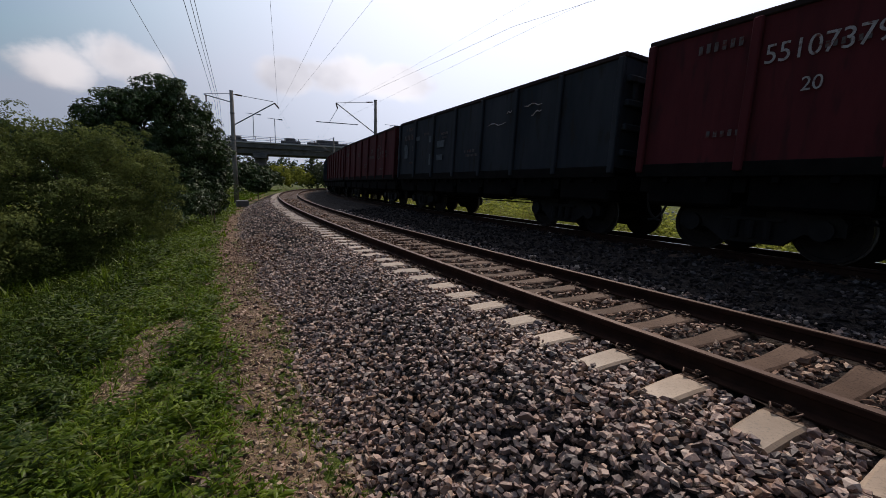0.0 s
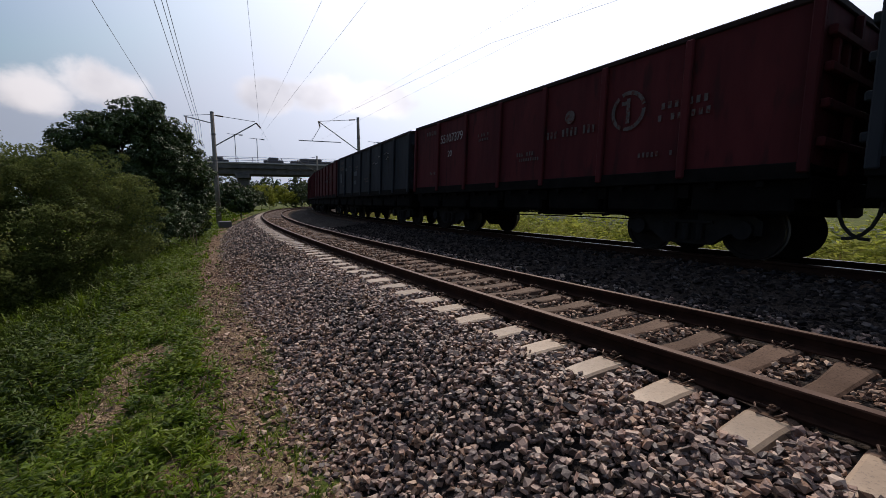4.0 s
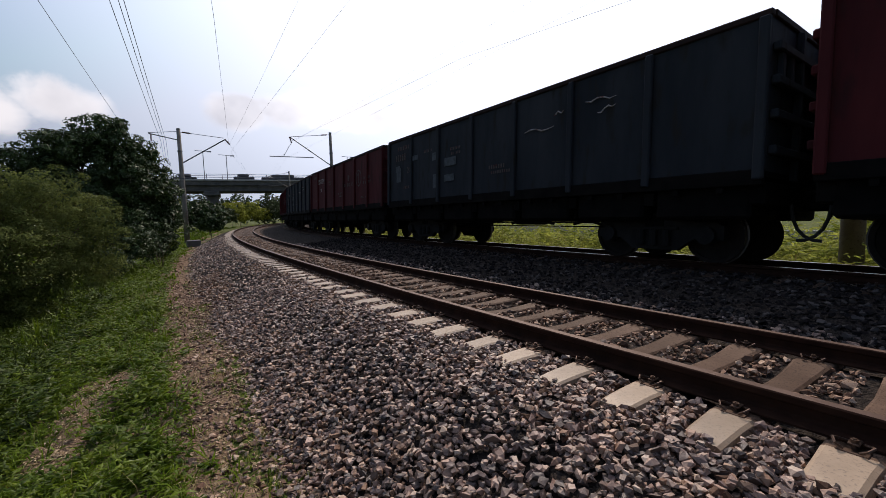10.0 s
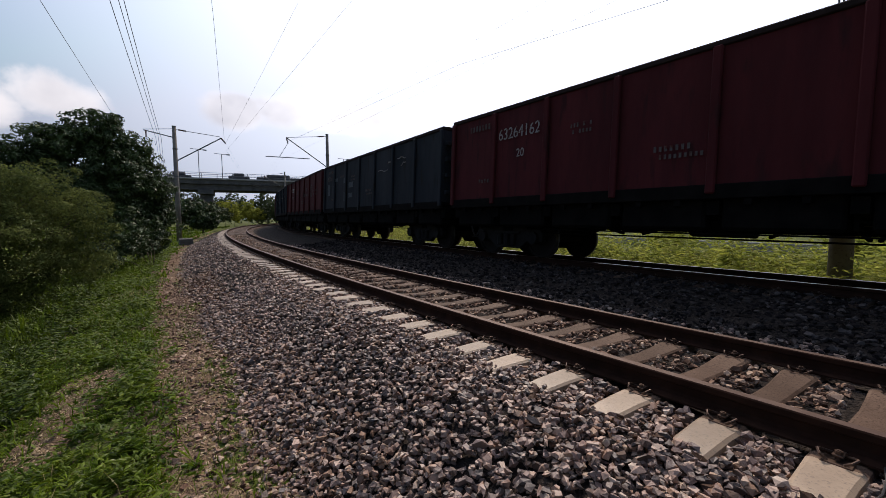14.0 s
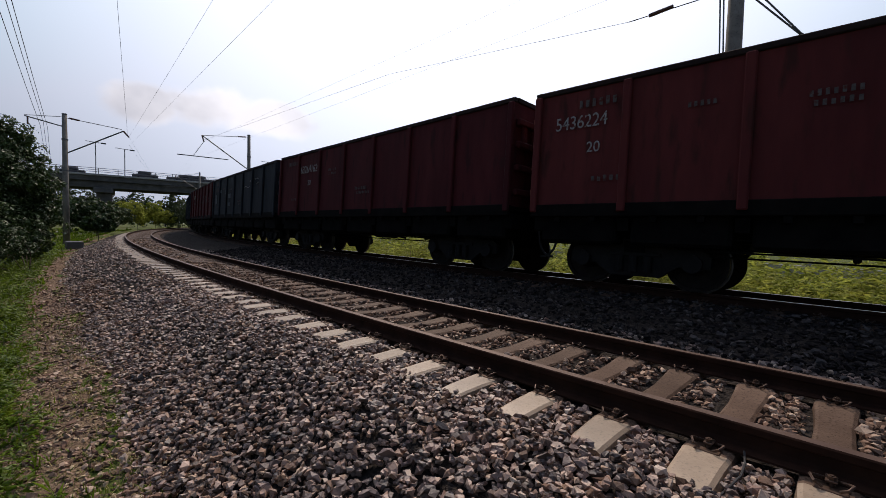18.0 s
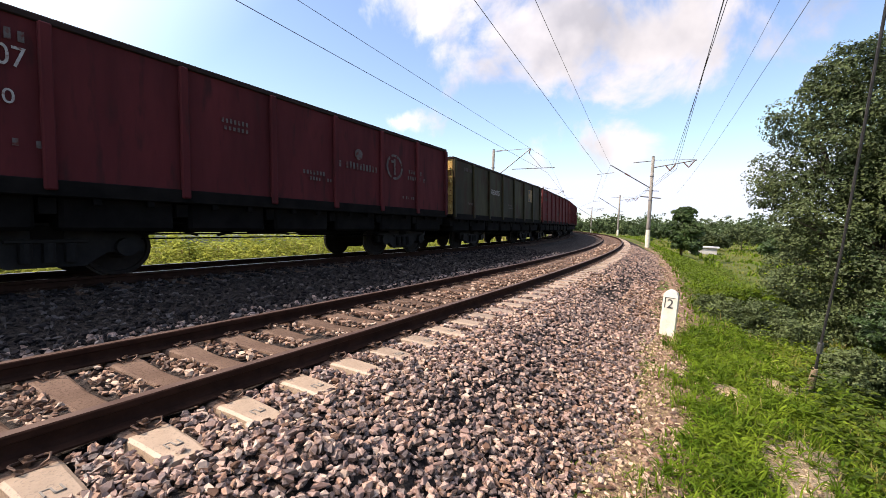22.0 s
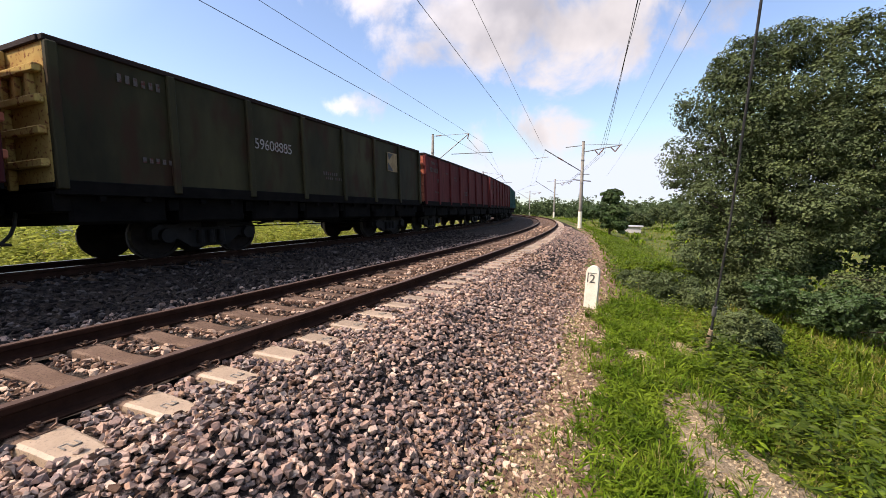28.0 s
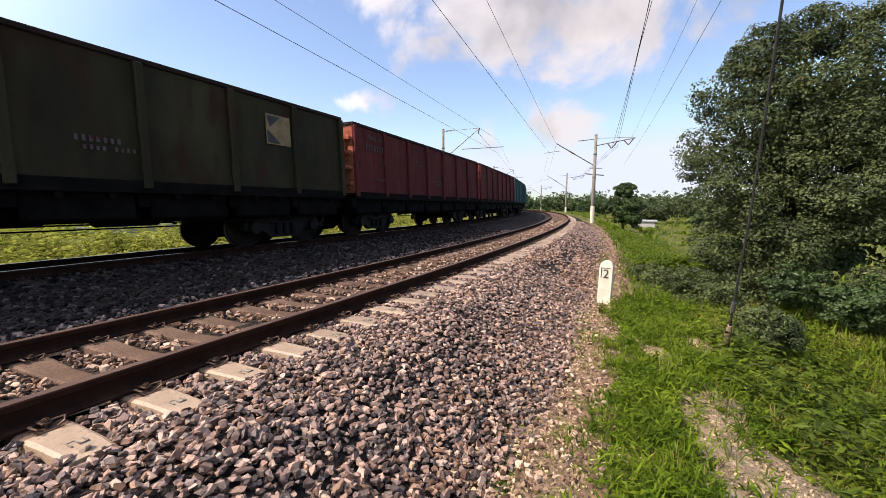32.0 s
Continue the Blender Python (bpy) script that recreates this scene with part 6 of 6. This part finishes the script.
    wire("carrier_wire", [(20.5, 85, 8.6), (12.1, 40.9, 8.1), (10.5, 0, 7.8)], 0.003, "carrier wire above the train")
    wire("carrier_wire", [(10.5, 0, 7.8), (14.6, -43.2, 7.9), (26.6, -89.4, 8.1), (42, -134, 8.0)], 0.01, "carrier wire above the train")
    wire("anchor_wire", [(11.4, 4.4, 6.5), (11.6, 14.5, 7.6), (12.0, 40.9, 8.2)], 0.006, "anchoring wire of the tension pole")


# ---- bridge and small things ----
def build_bridge():
    b = thing("road_bridge", "grey concrete road bridge over the railway with railings", "bridge")
    c = Vector((12.3, 94.4, 0))
    u = Vector((0.985, -0.17, 0)).normalized()
    v = Vector((-u.y, u.x, 0))
    m = Matrix((( u.x, v.x, 0, c.x), (u.y, v.y, 0, c.y), (0, 0, 1, 0), (0, 0, 0, 1)))
    def slab(lo, hi, bevel=0.02):
        bm = bmesh.new()
        box(bm, lo, hi, bevel, m)
        return bm
    part("deck", slab((-60, -4.5, 7.6), (75, 4.5, 8.5)), M_CONC_DARK, b)
    for y in (-3.6, -1.8, 0, 1.8, 3.6):
        part("girder", slab((-60, y - 0.3, 6.5), (75, y + 0.3, 7.6)), M_CONC_DARK, b)
    part("kerb", slab((-60, -4.8, 8.45), (75, -4.2, 8.75)), M_CONC, b)
    part("road_surface", slab((-60, -4.1, 8.5), (75, 4.1, 8.54), 0), M_ASPHALT, b)
    for x in (-0.2, 21.5, 43.5, -22, -44):
        part("pier", slab((x - 1.0, -3.2, -1.5), (x + 1.0, 3.2, 5.7), 0.1), M_CONC_DARK, b)
        part("pier_cap", slab((x - 1.3, -4.6, 5.7), (x + 1.3, 4.6, 6.5), 0.05), M_CONC_DARK, b)
    for i in range(46):
        x = -58 + 2.6 * i
        part("rail_post", slab((x - 0.05, -4.65, 8.7), (x + 0.05, -4.5, 9.75), 0), M_STEEL, b)
    for z in (9.1, 9.4, 9.7):
        part("handrail", slab((-60, -4.62, z - 0.03), (75, -4.54, z + 0.03), 0), M_STEEL, b)
    for x, h in ((-1.6, 15.2), (2.6, 14.5), (-24, 15), (28, 15)):
        l = thing("street_lamp", "slim street lamp on the bridge", "street lamp", "street lamps")
        p = m @ Vector((x, 4.0, 8.5))
        part("mast", rods(((p.x, p.y, 8.4), (p.x, p.y, h), 0.07)), M_STEEL, l)
        part("arm", rods(((p.x - 1.4, p.y, h), (p.x + 1.2, p.y, h - 0.1), 0.05)), M_STEEL, l)
        part("lantern", boxes(((p.x + 0.8, p.y - 0.15, h - 0.2), (p.x + 1.5, p.y + 0.15, h))), M_STEEL, l)
    for x, w, h in ((5.6, 1.9, 0.95), (-4.5, 1.9, 0.75), (13, 4.2, 0.9)):
        car = thing("car", "dark car crossing the bridge, half hidden by the railing", "car", "cars on the bridge", m @ pose(x, -1.5, 8.54))
        part("body", boxes(((-w, -0.85, 0.3), (w, 0.85, 0.3 + h * 0.7)), bevel=0.12), M_CARPAINT, car)
        part("cabin", boxes(((-w * 0.55, -0.75, 0.25 + h * 0.7), (w * 0.5, 0.75, 0.85 + h * 0.7)), bevel=0.18), M_CARPAINT, car)
        for wx in (-w * 0.62, w * 0.62):
            part("wheel", rods(((wx, -0.86, 0.3), (wx, 0.86, 0.3), 0.3), n=14), M_CABLE, car)


def build_small():
    k = thing("marker_post", "white painted concrete distance post with the number 2", "marker post", m=pose(0.55, -8.75, -0.72, 0, 2, 176) @ Matrix.Diagonal((0.86, 0.92, 0.9, 1)))
    prof = [(-0.14, 0), (-0.14, 0.68)] + [(-0.14 * math.cos(math.pi * i / 10), 0.68 + 0.14 * math.sin(math.pi * i / 10)) for i in range(1, 10)] + [(0.14, 0.68), (0.14, 0)]
    bm = bmesh.new()
    a = [bm.verts.new((x, -0.08, z - 0.2 if z == 0 else z)) for x, z in prof]
    c = [bm.verts.new((x, 0.08, z - 0.2 if z == 0 else z)) for x, z in prof]
    bm.faces.new(a)
    bm.faces.new(c[::-1])
    for i in range(len(prof)):
        bm.faces.new((a[i], c[i], c[(i + 1) % len(prof)], a[(i + 1) % len(prof)]))
    bmesh.ops.recalc_face_normals(bm, faces=bm.faces)
    bmesh.ops.bevel(bm, geom=[e for e in bm.edges], offset=0.008, segments=1, affect="EDGES")
    part("post", bm, M_WHITE, k)
    me = letters("2", 0.26)
    me.materials.append(M_BLACKPAINT)
    o = part("numeral", me, None, k, "black painted figure 2")
    o.matrix_basis = Matrix.Translation((-0.06, -0.084, 0.46)) @ pose(0, 0, 0, 90, 0, 0)
    part("numeral_bar", boxes(((-0.1, -0.087, 0.46), (-0.082, -0.081, 0.66)), ((-0.1, -0.087, 0.66), (0.09, -0.081, 0.672))), M_BLACKPAINT, k, "thin black frame line")
    # a cable that lies over the stones to the rail
    cab = tube([(1.5, 0.72, -0.52), (1.72, 0.64, -0.32), (1.95, 0.56, -0.21), (2.14, 0.5, -0.165), (2.32, 0.46, -0.155), (2.5, 0.43, -0.15), (2.62, 0.43, -0.14), (2.74, 0.45, -0.13)], 0.0055, 7)
    tagged(part("black_cable", cab, M_CABLE, None, "thin black cable lying over the ballast to the rail"), category="cable")
    # low shed wall far down the line
    s = thing("shed", "small pale shed behind bushes", "shed")
    part("wall", boxes(((-0.95, -57, -2.2), (1.75, -55, -0.75))), M_CONC, s)
    part("roof", boxes(((-1.15, -57.2, -0.75), (1.95, -54.8, -0.62))), M_ROOF, s)
    # low concrete fence beyond the train
    f = thing("concrete_fence", "weathered concrete panel fence beyond the weeds", "fence")
    for i in range(34):
        q = along(-62 + 3.4 * i, 19.0, -0.6)
        bm = bmesh.new()
        box(bm, (-0.06, -1.6, 0), (0.06, 1.6, 0.5), 0.02, q)
        part("panel", bm, M_CONC, f)
        bm = bmesh.new()
        box(bm, (-0.1, 1.6, 0), (0.1, 1.8, 0.6), 0.02, q)
        part("fence_post", bm, M_CONC, f)
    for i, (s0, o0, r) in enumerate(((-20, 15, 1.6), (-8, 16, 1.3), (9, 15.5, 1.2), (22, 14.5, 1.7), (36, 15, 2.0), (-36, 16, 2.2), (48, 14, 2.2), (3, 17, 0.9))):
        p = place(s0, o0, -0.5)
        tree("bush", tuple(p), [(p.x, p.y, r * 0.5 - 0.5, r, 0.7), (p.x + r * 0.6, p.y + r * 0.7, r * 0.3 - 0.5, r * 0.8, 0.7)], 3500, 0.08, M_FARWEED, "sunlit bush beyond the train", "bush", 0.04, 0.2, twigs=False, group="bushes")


build_bridge()
build_overhead()
build_trees()
build_far_woods()
build_dirt()
build_grass()
build_small()
build_stones()


# ---- what moves ----
def wagon_pose(s):
    return along(s, TRACK2, -0.01, 2.63)


def motions():
    rt, rs = np.array(RUN).T
    steps = [0.0]
    while steps[-1] < 32:
        steps.append(min(32.0, round(steps[-1] + 0.25, 2)))
    for i, w in enumerate(WAGONS):
        shift = (MIDDLE - i) * SPAN
        walk(w, [(t, wagon_pose(s + shift)) for t, s in RUN])
        if 5 <= i <= 13:
            for o in w.children:
                if o.name.split(".")[0] == "wheelset":
                    y = o.matrix_basis.translation.y
                    walk(o, [(t, pose(0, y, 0.475, -math.degrees(np.interp(t, rt, rs) / 0.475), 0, 0)) for t in steps])


motions()
